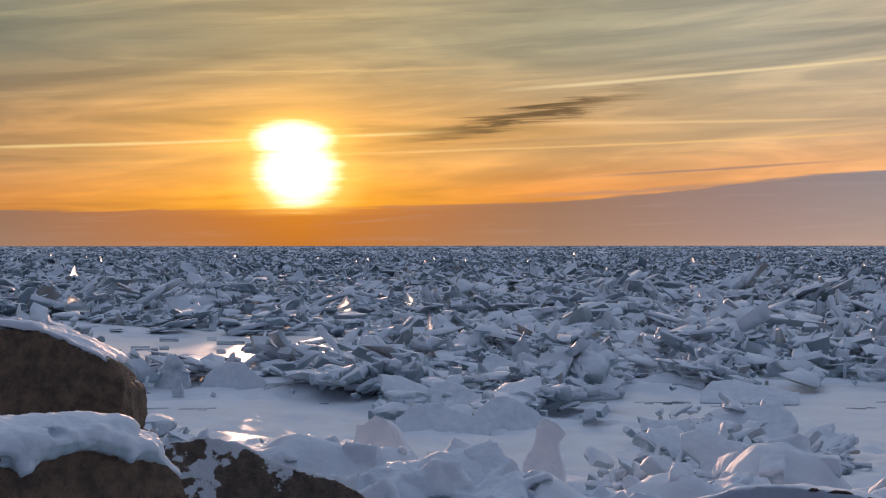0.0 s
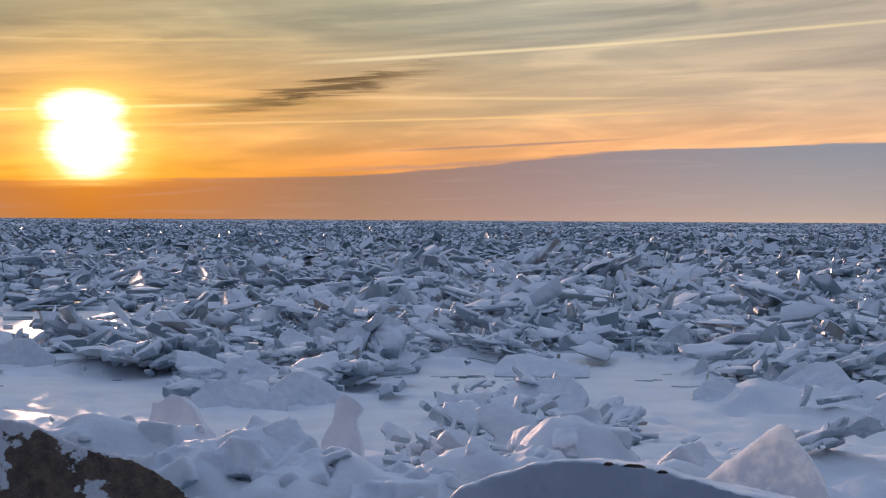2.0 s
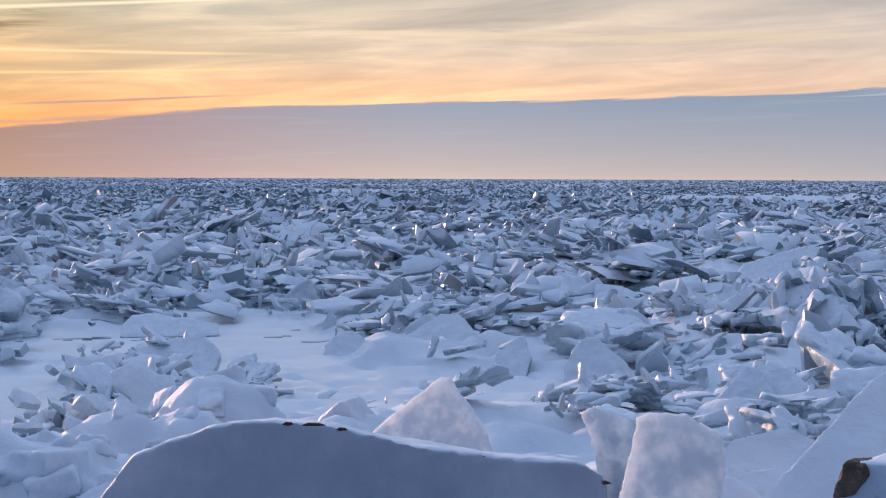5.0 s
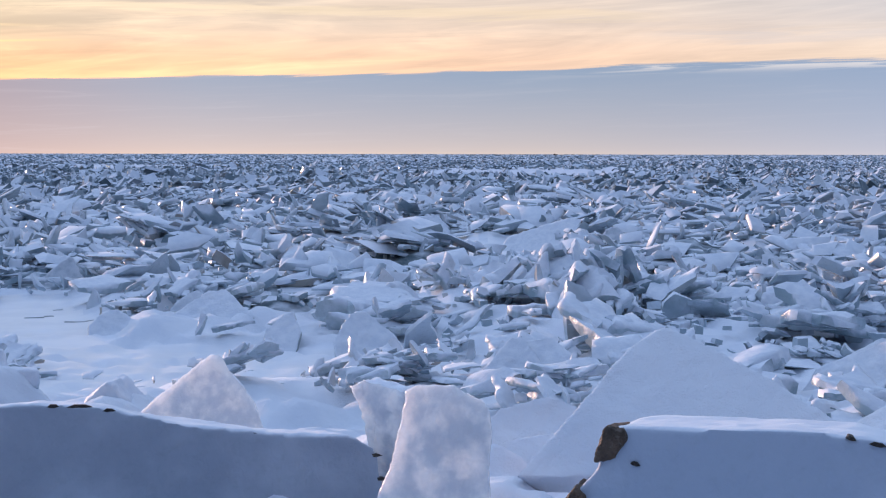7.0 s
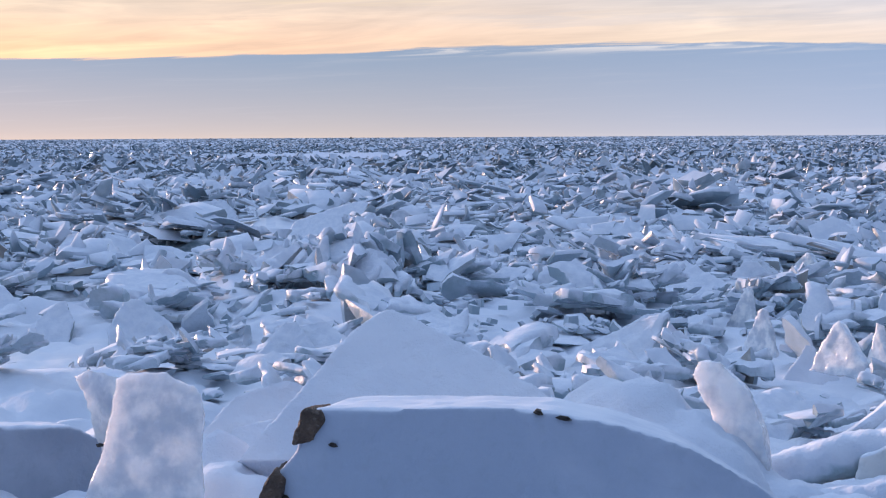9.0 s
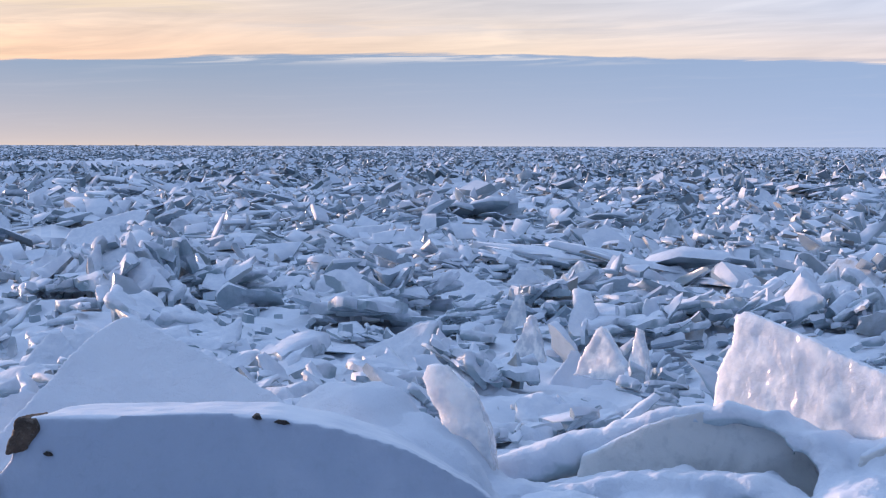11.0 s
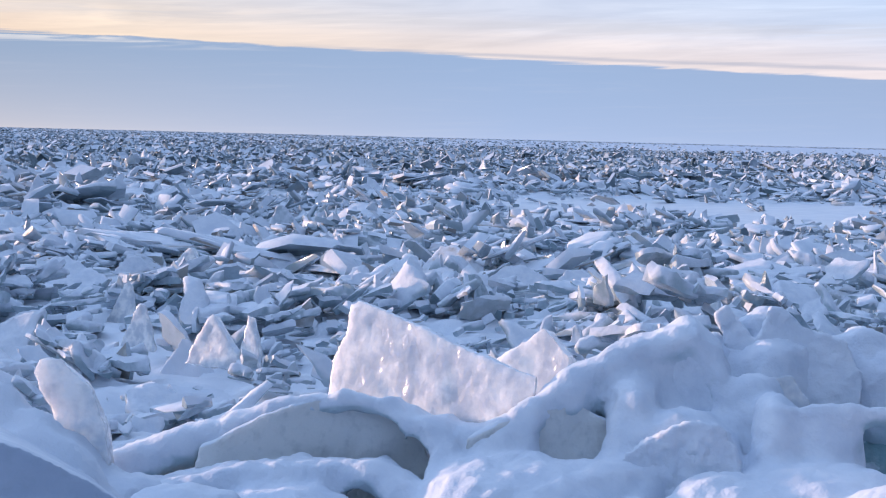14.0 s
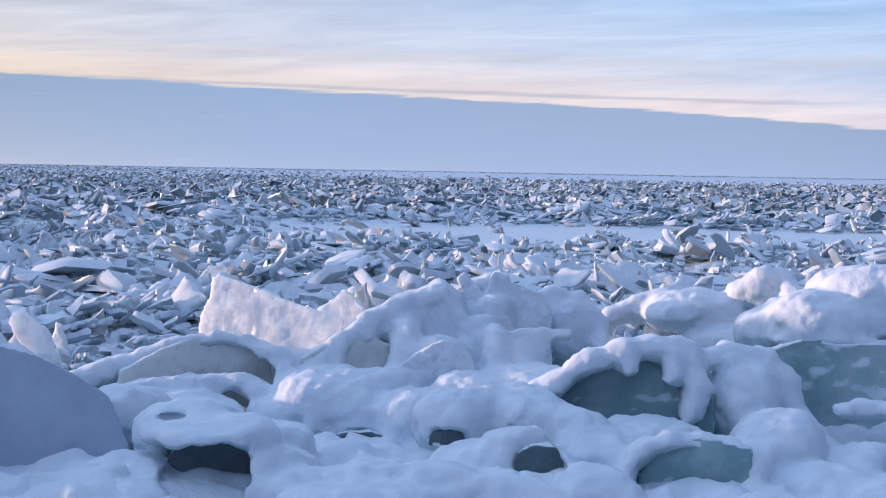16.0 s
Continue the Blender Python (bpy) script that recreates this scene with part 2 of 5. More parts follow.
def glow_through(m, weight, reach, radius=(1.0, 0.96, 0.92)):
    """Lets light soak through a block of ice."""
    b = m.node_tree.nodes["Principled BSDF"]
    b.inputs["Subsurface Weight"].default_value = weight
    b.inputs["Subsurface Scale"].default_value = reach
    b.inputs["Subsurface Radius"].default_value = radius
    return m


M_SNOW = snow_material()
M_FAR_SNOW = snow_material("distant_snow")
M_FAR_SNOW.node_tree.nodes["Principled BSDF"].inputs["Specular IOR Level"].default_value = 0.0


def glaze_material():
    """Wind-polished snow crust on smooth lake ice."""
    m, t, b = material("glazed_snow_crust")
    pos = t.nodes.new("ShaderNodeNewGeometry").outputs["Position"]
    drift = noisy(t, pos, 0.7, 5, 0.6)
    crust = noisy(t, pos, 9, 4, 0.6)
    plug(t, blend(t, drift.step(0.35, 0.65), SNOW_LOW, SNOW), b.inputs["Base Color"])
    plug(t, drift.step(0.3, 0.7, 0.36, 0.46), b.inputs["Roughness"])
    b.inputs["Specular IOR Level"].default_value = 0.35
    bump(t, b, crust * 0.4 + drift, 0.25, 0.03)
    return m


M_GLAZE = glaze_material()
M_SLAB = ice_material("snowy_lake_ice", (0.25, 0.34, 0.385), (0.52, 0.61, 0.66), (0.42, 0.40, 0.36), 0.0, 0.4, frost=0.5)
M_DARK = ice_material("dark_edged_ice", (0.22, 0.27, 0.28), (0.29, 0.34, 0.35), (0.25, 0.25, 0.22), 0.35, 0.6, frost=0.2)
M_TAN = ice_material("sandy_ice", (0.46, 0.42, 0.36), (0.5, 0.45, 0.38), (0.5, 0.45, 0.38), 0.4, 0.7, frost=0.2)
M_FIELD = ice_material("broken_lake_ice", (0.25, 0.34, 0.385), (0.50, 0.59, 0.65), (0.42, 0.40, 0.36), 0.0, 0.4, rough=0.16, scale=3.0)
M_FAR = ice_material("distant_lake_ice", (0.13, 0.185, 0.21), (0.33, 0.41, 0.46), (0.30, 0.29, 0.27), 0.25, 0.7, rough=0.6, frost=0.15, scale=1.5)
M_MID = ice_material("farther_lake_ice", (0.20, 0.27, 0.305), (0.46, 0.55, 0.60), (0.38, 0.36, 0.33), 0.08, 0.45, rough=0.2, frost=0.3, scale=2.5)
M_FROST = glow_through(ice_material("frosted_ice", (0.62, 0.66, 0.72), (0.68, 0.72, 0.77), (0.68, 0.72, 0.77), 0.5, 0.85, rough=0.2, trans=0.06, frost=1.0, scale=8.0, white=(0.98, 0.97, 0.96), layers=0.03, relief=0.3, patches=7.0), 0.7, 0.14)
# near-black colour standing in for the shade inside snow hollows
M_HOLLOW_SHADE = ice_material("hollow_shade_ice", (0.08, 0.12, 0.14), (0.10, 0.14, 0.16), (0.07, 0.11, 0.12), 0.7, 0.95, rough=0.2, frost=0.25, scale=9.0, white=(0.16, 0.22, 0.25))
M_GREY = glow_through(ice_material("dull_grey_ice", (0.66, 0.67, 0.66), (0.70, 0.71, 0.70), (0.70, 0.71, 0.70), 0.4, 0.7, rough=0.3, frost=0.2, scale=5.0), 0.4, 0.08)
M_CLEAR = ice_material("teal_clear_ice", (0.24, 0.40, 0.43), (0.28, 0.44, 0.47), (0.3, 0.45, 0.48), 0.2, 0.5, rough=0.16, trans=0.25, frost=0.75, scale=4.0, white=(0.52, 0.64, 0.68))
M_GLASS = ice_material("clear_ice", (0.92, 0.95, 0.96), (0.92, 0.95, 0.96), (0.92, 0.95, 0.96), 0.8, 1.0, rough=0.34, trans=0.9, frost=0.1, scale=4.0, white=(0.9, 0.9, 0.9), layers=0.02, relief=0.35)
M_ROCK = rock_material("brown_grey_rock", (0.27, 0.17, 0.11), (0.11, 0.075, 0.055), 0.75)
M_ROCK_PATCHY = rock_material("snow_dusted_rock", (0.20, 0.14, 0.10), (0.08, 0.06, 0.048), 0.35)
M_FLECK = rock_material("dark_wet_rock", (0.07, 0.055, 0.045), (0.03, 0.025, 0.022), 0.95)
M_BROWN = rock_material("bare_brown_rock", (0.22, 0.145, 0.10), (0.09, 0.065, 0.05), 2.5)
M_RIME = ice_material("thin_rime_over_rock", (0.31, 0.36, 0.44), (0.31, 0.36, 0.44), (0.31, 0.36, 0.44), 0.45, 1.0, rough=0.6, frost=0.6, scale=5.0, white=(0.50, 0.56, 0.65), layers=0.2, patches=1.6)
# snow crust whose steep faces have their shade put into a blue-grey colour
M_CRUSTED = ice_material("shade_tinted_snow_crust", (0.42, 0.49, 0.60), (0.42, 0.49, 0.60), (0.42, 0.49, 0.60), 0.55, 1.0, rough=0.6, frost=0.6, scale=4.0, white=(0.54, 0.60, 0.70), layers=0.12)
M_SNOWY = ice_material("snow_over_ice_blocks", (0.30, 0.40, 0.45), (0.36, 0.46, 0.5), (0.36, 0.46, 0.5), -0.5, -0.05, frost=0.3, scale=5.0)
M_RIDGE = ice_material("drifted_snow_over_ice", (0.40, 0.51, 0.56), (0.44, 0.55, 0.6), (0.44, 0.55, 0.6), -0.4, 0.05, frost=0.3, scale=5.0)
M_DRAPED = ice_material("ice_under_drifted_snow", (0.58, 0.66, 0.72), (0.62, 0.70, 0.76), (0.62, 0.70, 0.76), -0.6, 0.1, rough=0.4, frost=0.5, scale=5.0, layers=0.1)
M_WHITE = ice_material("white_ice", (0.42, 0.50, 0.56), (0.66, 0.72, 0.77), (0.6, 0.58, 0.54), 0.1, 0.5, frost=0.5, scale=4.0)
# bare lake ice, kept dark to carry the shade of rubble gaps too
M_BARE = ice_material("bare_ice_and_gap_shade", (0.10, 0.14, 0.16), (0.12, 0.16, 0.18), (0.12, 0.16, 0.18), 0.9, 1.15, rough=0.65, frost=0.6, scale=1.5)
for m in (M_FAR, M_BARE):
    m.node_tree.nodes["Principled BSDF"].inputs["Specular IOR Level"].default_value = 0.0

# ---------- shape of the ground ----------


def value_noise(x, y, seed=0):
    """Smooth random heights in 0..1 on a unit grid."""
    xi, yi = np.floor(x).astype(np.int64), np.floor(y).astype(np.int64)
    u, v = x - xi, y - yi
    u, v = u * u * (3 - 2 * u), v * v * (3 - 2 * v)

    def h(a, b):
        n = (a * 374761393 + b * 668265263 + seed * 144269504) & 0x7FFFFFFF
        n = ((n ^ (n >> 13)) * 1274126177) & 0x7FFFFFFF
        return ((n ^ (n >> 16)) & 0xFFFF) / 65535.0

    return (h(xi, yi) * (1 - u) + h(xi + 1, yi) * u) * (1 - v) + (h(xi, yi + 1) * (1 - u) + h(xi + 1, yi + 1) * u) * v


def fbm(x, y, octaves=4, seed=0):
    s, a, k = 0, 0.5, 1.0
    for o in range(octaves):
        s = s + a * value_noise(x * k + o * 17.3, y * k - o * 9.1, seed + o)
        a, k = a * 0.5, k * 2.03
    return s


def soft(x, a, b):
    u = np.clip((x - a) / (b - a), 0, 1)
    return u * u * (3 - 2 * u)


# snow mounds of the shore ridge: x, y, top, half width
MOUNDS = [
    (-1.24, 12.9, 1.66, 0.74), (-0.5, 12.9, 1.57, 0.5), (0.08, 12.2, 1.63, 0.45), (0.81, 11.9, 1.49, 0.5), (3.5, 15.2, 1.28, 0.7), (2.02, 13.2, 1.3, 0.46), (2.6, 12.9, 1.36, 0.5), (-0.38, 11.8, 1.44, 0.45), (0.3, 11.6, 1.4, 0.54),
    (1.28, 11.6, 1.37, 0.5), (2.89, 9.5, 1.78, 0.43), (4.3, 6.41, 1.85, 0.3), (3.65, 5.89, 1.93, 0.22), (3.42, 5.56, 1.9, 0.25), (4.57, 4.2, 2.32, 0.22), (4.55, 3.9, 2.2, 0.28), (3.0, 18.0, 0.35, 1.5),
    (3.7, 21.0, 0.15, 1.8), (3.9, 7.6, 1.72, 0.5), (5.9, 5.0, 1.75, 0.5),
]
# smooth ice between the rubble: azimuth and range spans in degrees and metres
FLATS = [
    (-15, -3, 41, 57), (-13, -2, 24.5, 34), (-4, 7.5, 21.5, 28), (4, 13, 28.5, 34), (11.5, 17.5, 23.5, 37), (13, 30, 21.5, 26.5), (28, 36, 46, 58), (21.5, 30, 31.5, 36.5),
    (61, 140, 62, 90), (30.5, 40, 205, 310), (63, 140, 600, 2300), (14, 24, 330, 420),
]


def rubble_mask(x, y):
    a, r = np.degrees(np.arctan2(x, y)), np.hypot(x, y)
    wob = fbm(x * 0.35, y * 0.35, 3, 5) - 0.45
    free = np.zeros_like(r)
    for a0, a1, r0, r1 in FLATS:
        m, w = (r1 - r0) * 0.12, (a1 - a0) * 0.10 + 0.3
        aa, rr = a + wob * w * 5, r + wob * m * 4
        free = np.maximum(free, soft(aa, a0 - w, a0 + w) * (1 - soft(aa, a1 - w, a1 + w)) * soft(rr, r0 - m, r0 + m) * (1 - soft(rr, r1 - m, r1 + m)))
    return 1 - free


def shore(x, y):
    """How far the bank reaches out and how high it stands."""
    a, r = np.degrees(np.arctan2(x, y)), np.hypot(x, y)
    r1 = np.exp(np.interp(a, [-180, -70, -35, -15, 6, 12, 25, 50, 85, 100, 125, 155, 180],
                          np.log([7000, 7000, 30, 12.5, 12.5, 9.5, 7.6, 6.8, 7.4, 9, 30, 7000, 7000])))
    top = np.where(r < 5, 1.7, np.interp(a, [-180, -30, -10, 7, 14, 40, 180], [1.7, 1.5, 1.2, 1.0, 1.5, 1.65, 1.7]))
    top = 1.7 + (top - 1.7) * soft(r, 4, 9)
    return r1, r1 * 1.25 + 2.5, top


def ground_height(x, y):
    r = np.hypot(x, y)
    r1, r2, top = shore(x, y)
    land = 1 - soft(r, r1, r2)
    rub = rubble_mask(x, y) ** 2 * soft(r, r2 * 0.8, r2 * 1.2)
    ice = 0.05 * fbm(x * 0.5, y * 0.5, 3, 2) + rub * (np.where(r < 40, 0.45, 0.75) * soft(fbm(x * 0.13, y * 0.13, 3, 8), 0.36, 0.72) * soft(fbm(x * 0.6, y * 0.6, 3, 18), 0.25, 0.65) + 0.25 * fbm(x * 1.3, y * 1.3, 3, 3)) - 0.12
    z = ice * (1 - land) + (top + 0.25 * (1 - soft(r, 13, 24)) * (fbm(x * 1.2, y * 1.2, 4, 11) - 0.47)) * land
    near = r < 30
    if near.any():
        xn, yn, k = x[near], y[near], 0.035
        acc = np.exp((z[near] - 2) / k)
        wx, wy = xn + 0.5 * (fbm(xn * 1.9, yn * 1.9, 3, 21) - 0.47), yn + 0.5 * (fbm(xn * 1.9, yn * 1.9, 3, 31) - 0.47)
        for mx, my, mt, hw in MOUNDS:
            q = ((wx - mx) ** 2 + (wy - my) ** 2) / hw ** 2
            acc = acc + np.exp((np.maximum(mt - 0.55 * hw * q, -1) - 2) / k)
        zn = 2 + k * np.log(acc)
        zn = zn + (0.2 * (fbm(xn * 3.6, yn * 3.6, 4, 41) - 0.47) - 0.10 * soft(fbm(xn * 3.1, yn * 3.1, 3, 61), 0.58, 0.72) + 0.12 * (np.abs(fbm(xn * 2.4, yn * 2.4, 3, 51) - 0.45) - 0.08)) * soft(np.hypot(xn, yn), 2, 4)
        z = z.copy()
        z[near] = zn
    return z


def mesh_from(name, verts, faces, mat, smooth=True):
    """A mesh from arrays; faces is an (n, k) array."""
    me = bpy.data.meshes.new(name)
    nf, k = faces.shape
    me.vertices.add(len(verts))
    me.vertices.foreach_set("co", np.asarray(verts, dtype=np.float32).ravel())
    me.loops.add(nf * k)
    me.loops.foreach_set("vertex_index", faces.astype(np.int32).ravel())
    me.polygons.add(nf)
    me.polygons.foreach_set("loop_start", np.arange(0, nf * k, k, dtype=np.int32))
    me.polygons.foreach_set("loop_total", np.full(nf, k, dtype=np.int32))
    me.polygons.foreach_set("use_smooth", np.full(nf, smooth))
    me.update(calc_edges=True)
    me.validate()
    if mat:
        me.materials.append(mat)
    return me


def crisp(me, degrees=58):
    """Keeps broken edges sharp under smooth shading."""
    me.set_sharp_from_angle(angle=radians(degrees))
    return me


azs = np.radians(np.concatenate([np.arange(-30, 112, 0.36), np.arange(112, 330, 3.0)]))
rads = np.concatenate([np.array([0.002]), np.arange(0.4, 2.4, 0.2), np.arange(2.4, 9, 0.042), np.arange(9, 17, 0.065), np.arange(17, 45, 0.25), np.geomspace(45, 4900, 110)])
gr, ga = np.meshgrid(rads, azs, indexing="ij")
gx, gy = gr * np.sin(ga), gr * np.cos(ga)
gz = ground_height(gx.ravel(), gy.ravel())
nr, na = gr.shape
ii, jj = np.meshgrid(np.arange(nr - 1), np.arange(na), indexing="ij")
j2 = (jj + 1) % na
quads = np.stack([ii * na + jj, ii * na + j2, (ii + 1) * na + j2, (ii + 1) * na + jj], -1).reshape(-1, 4)[:, ::-1]
verts = np.stack([gx.ravel(), gy.ravel(), gz], 1)
me = mesh_from("ground", verts, quads, M_SNOW)
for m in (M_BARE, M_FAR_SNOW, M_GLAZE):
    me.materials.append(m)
fc = verts[quads].mean(1)
fr = np.hypot(fc[:, 0], fc[:, 1])
# bare ice under the rubble; its dark colour also stands for crevice shade
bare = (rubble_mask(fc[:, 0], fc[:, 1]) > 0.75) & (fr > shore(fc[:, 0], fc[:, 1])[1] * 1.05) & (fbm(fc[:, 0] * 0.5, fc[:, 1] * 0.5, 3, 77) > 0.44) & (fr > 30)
free = (rubble_mask(fc[:, 0], fc[:, 1]) < 0.35) & (fr > 31) & (fr < 60) & (fbm(fc[:, 0] * 0.8, fc[:, 1] * 2.0, 4, 91) > 0.62)
polished = (rubble_mask(fc[:, 0], fc[:, 1]) < 0.45) & (fr > 17) & (fr < 95)
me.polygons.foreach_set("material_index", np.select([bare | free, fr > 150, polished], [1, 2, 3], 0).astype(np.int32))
ground = new("ground", me)
tagged(ground, "snow-covered shore bank running out into a frozen lake", "ground", kind="structure")


def level(x, y):
    return float(ground_height(np.array([float(x)]), np.array([float(y)]))[0])


# ---------- shaping tools ----------


def prism(outline, depth, taper=0.0):
    """A closed slab from an outline in x and z; it reaches depth back along y."""
    bm = bmesh.new()
    cx = sum(p[0] for p in outline) / len(outline)
    cz = sum(p[1] for p in outline) / len(outline)
    front = [bm.verts.new((x, 0, z)) for x, z in outline]
    back = [bm.verts.new((x + (cx - x) * taper, depth, z + (cz - z) * taper)) for x, z in outline]
    n = len(outline)
    bm.faces.new(front)
    bm.faces.new(back[::-1])
    for i in range(n):
        bm.faces.new((front[i], back[i], back[(i + 1) % n], front[(i + 1) % n]))
    bmesh.ops.recalc_face_normals(bm, faces=bm.faces)
    return bm


CLOUDS = {}


def cloud_texture(size, depth=3):
    if size not in CLOUDS:
        tx = bpy.data.textures.new("lumps", "CLOUDS")
        tx.noise_scale, tx.noise_depth = size, depth
        CLOUDS[size] = tx
    return CLOUDS[size]


def melted(ob, voxel, smooth, lumps, size):
    """Rounds a block and gives it an uneven surface."""
    r = ob.modifiers.new("remesh", "REMESH")
    r.mode, r.voxel_size, r.use_smooth_shade = "VOXEL", voxel, True
    s = ob.modifiers.new("round", "SMOOTH")
    s.factor, s.iterations = 0.5, smooth
    d = ob.modifiers.new("lumps", "DISPLACE")
    d.texture, d.strength, d.mid_level, d.texture_coords = cloud_texture(size), lumps, 0.5, "GLOBAL"
    d2 = ob.modifiers.new("pits", "DISPLACE")
    d2.texture, d2.strength, d2.mid_level, d2.texture_coords = cloud_texture(size * 0.22), lumps * 0.3, 0.5, "GLOBAL"
    return ob


def part(name, bm, mat, parent=None, label=""):
    me = bpy.data.meshes.new(name)
    bm.to_mesh(me)
    bm.free()
    me.materials.append(mat)
    ob = new(name, me)
    if parent is not None:
        ob.parent = parent
    if label:
        tagged(ob, label)
    return ob


def block(name, m, outline, depth, mat, label, category, group="", voxel=0.016, smooth=5, lumps=0.05, size=0.25, taper=0.1):
    ob = new(name)
    ob.matrix_world = m
    melted(part("body", prism(outline, depth, taper), mat, ob), voxel, smooth, lumps, size)
    return tagged(ob, label, category, group)


def blanket(outline, depth, thick, parent, label="thick rounded snow cap", name="snow_cap", lift=0.0):
    """A layer of snow along the upper rim of a block."""
    top = [(x, z + lift) for x, z in outline]
    low = [(x * 1.05, z - thick * (1.15 if 0 < i < len(top) - 1 else 1.5)) for i, (x, z) in enumerate(reversed(top))]
    ob = part(name, prism(top + low, depth + 0.06, 0.08), M_SNOW, parent, label)
    ob.location = (0, -0.03, 0.0)
    return melted(ob, 0.02, 18, 0.07, 0.28)


# ---------- shore rocks ----------
ob = block("boulder", pose(-3.18, 11.57, 1.72, -5, 0, 0.4), [(-0.95, -0.5), (-0.96, 0.85), (-0.47, 1.0), (-0.06, 0.95), (0.34, 0.8), (0.56, 0.7), (0.66, 0.49), (0.71, -0.5)], 1.1, M_ROCK,
           "brown-grey shore boulder with a snow cap", "boulder", "shore rocks", 0.026, 1, 0.16, 0.4)
blanket([(-0.95, 0.9), (-0.47, 1.07), (-0.06, 1.02), (0.3, 0.87), (0.52, 0.77)], 1.1, 0.06, ob)
ob = block("boulder", pose(-1.92, 7.76, 1.96, -15, 0, 33.9), [(-0.9, -0.5), (-0.75, 0.28), (-0.21, 0.38), (0.1, 0.37), (0.44, 0.28), (0.6, 0.12), (0.8, -0.5)], 0.8, M_ROCK,
           "low brown boulder under lumpy melting snow", "boulder", "shore rocks", 0.025, 3, 0.08, 0.4)
block("rock_ledge", pose(-1.37, 10.71, 1.43, -20, 0, 7.3), [(-0.75, -0.5), (-0.66, 0.5), (-0.37, 0.54), (-0.12, 0.48), (0.21, 0.32), (0.62, 0.19), (0.98, -0.03), (1.1, -0.5)], 0.7, M_ROCK_PATCHY,
      "dark rock ledge dusted with patches of snow", "rock", "shore rocks", 0.022, 2, 0.06, 0.35)
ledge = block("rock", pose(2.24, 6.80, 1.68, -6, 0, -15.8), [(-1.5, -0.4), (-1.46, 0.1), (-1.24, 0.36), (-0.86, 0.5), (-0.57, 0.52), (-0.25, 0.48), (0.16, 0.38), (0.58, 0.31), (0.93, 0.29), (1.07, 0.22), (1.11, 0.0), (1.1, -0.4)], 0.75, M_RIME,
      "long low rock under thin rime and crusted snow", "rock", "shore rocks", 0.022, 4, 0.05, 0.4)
for fx, fz, fw in ((-0.5, 0.518, 0.03), (-0.38, 0.512, 0.06), (-0.24, 0.487, 0.03), (0.3, 0.362, 0.02), (0.44, 0.338, 0.04), (0.56, 0.322, 0.03), (1.06, 0.2, 0.045), (1.09, 0.08, 0.04)):
    tip = part("bare_patch", prism([(fx - fw, fz - 0.006), (fx - fw * 0.4, fz + 0.004), (fx + fw * 0.5, fz + 0.002), (fx + fw, fz - 0.008), (fx + fw * 0.2, fz - 0.014), (fx - fw * 0.5, fz - 0.012)], 0.05), M_FLECK, ledge, "dark bare patch of rock")
    tip.location = (0, 0.0, -0.012)
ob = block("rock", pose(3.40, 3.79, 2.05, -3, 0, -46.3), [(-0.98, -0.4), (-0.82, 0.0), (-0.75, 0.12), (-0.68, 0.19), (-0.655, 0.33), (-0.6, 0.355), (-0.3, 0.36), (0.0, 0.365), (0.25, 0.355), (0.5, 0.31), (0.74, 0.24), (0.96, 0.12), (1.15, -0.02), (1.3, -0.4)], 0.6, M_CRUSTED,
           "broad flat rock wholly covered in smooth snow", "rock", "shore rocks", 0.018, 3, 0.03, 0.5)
tip = part("bare_corner", prism([(-0.695, 0.22), (-0.675, 0.3), (-0.65, 0.35), (-0.59, 0.345), (-0.575, 0.31), (-0.605, 0.27), (-0.615, 0.235)], 0.2), M_BROWN, ob, "bare brown rock corner")
tip.location = (0, -0.018, 0)
melted(tip, 0.008, 1, 0.03, 0.06)
tip = part("bare_corner", prism([(-0.86, -0.06), (-0.81, 0.05), (-0.76, 0.13), (-0.715, 0.1), (-0.73, 0.02), (-0.78, -0.08)], 0.22), M_BROWN, ob, "bare brown rock corner")
tip.location = (0, -0.03, 0)
melted(tip, 0.008, 2, 0.02, 0.06)
for fx, fz, fw in ((-0.545, 0.225, 0.018), (0.2, 0.354, 0.018), (0.29, 0.336, 0.03), (-0.72, 0.03, 0.014)):
    tip = part("bare_patch", prism([(fx - fw, fz - 0.002), (fx - fw * 0.4, fz + 0.006), (fx + fw * 0.5, fz + 0.002), (fx + fw, fz - 0.01), (fx + fw * 0.2, fz - 0.012), (fx - fw * 0.5, fz - 0.008)], 0.06), M_FLECK, ob, "dark bare patch of rock")
    tip.location = (0, -0.012, 0)

# ---------- standing slabs and blocks along the shore ----------
STAND = "ice slabs standing along the shore"
block("ice_block", pose(-0.66, 15.18, 1.18, -10, 0, -17.5), [(-0.26, -0.3), (-0.29, 0.12), (-0.27, 0.32), (-0.2, 0.31), (-0.08, 0.41), (0.04, 0.38), (0.17, 0.27), (0.34, 0.0), (0.36, -0.3)], 0.3, M_DRAPED, "upright snow-coated ice block standing in a snow mound", "ice block", STAND)
block("ice_block", pose(0.96, 13.66, 1.26, -8, 0, -14.0), [(-0.3, -0.3), (-0.2, 0.1), (-0.12, 0.24), (-0.1, 0.38), (-0.03, 0.47), (0.03, 0.46), (0.17, 0.36), (0.1, 0.24), (0.16, 0.0), (0.2, -0.3)], 0.22, M_DRAPED, "tooth-shaped upright ice block coated in snow", "ice block", STAND)
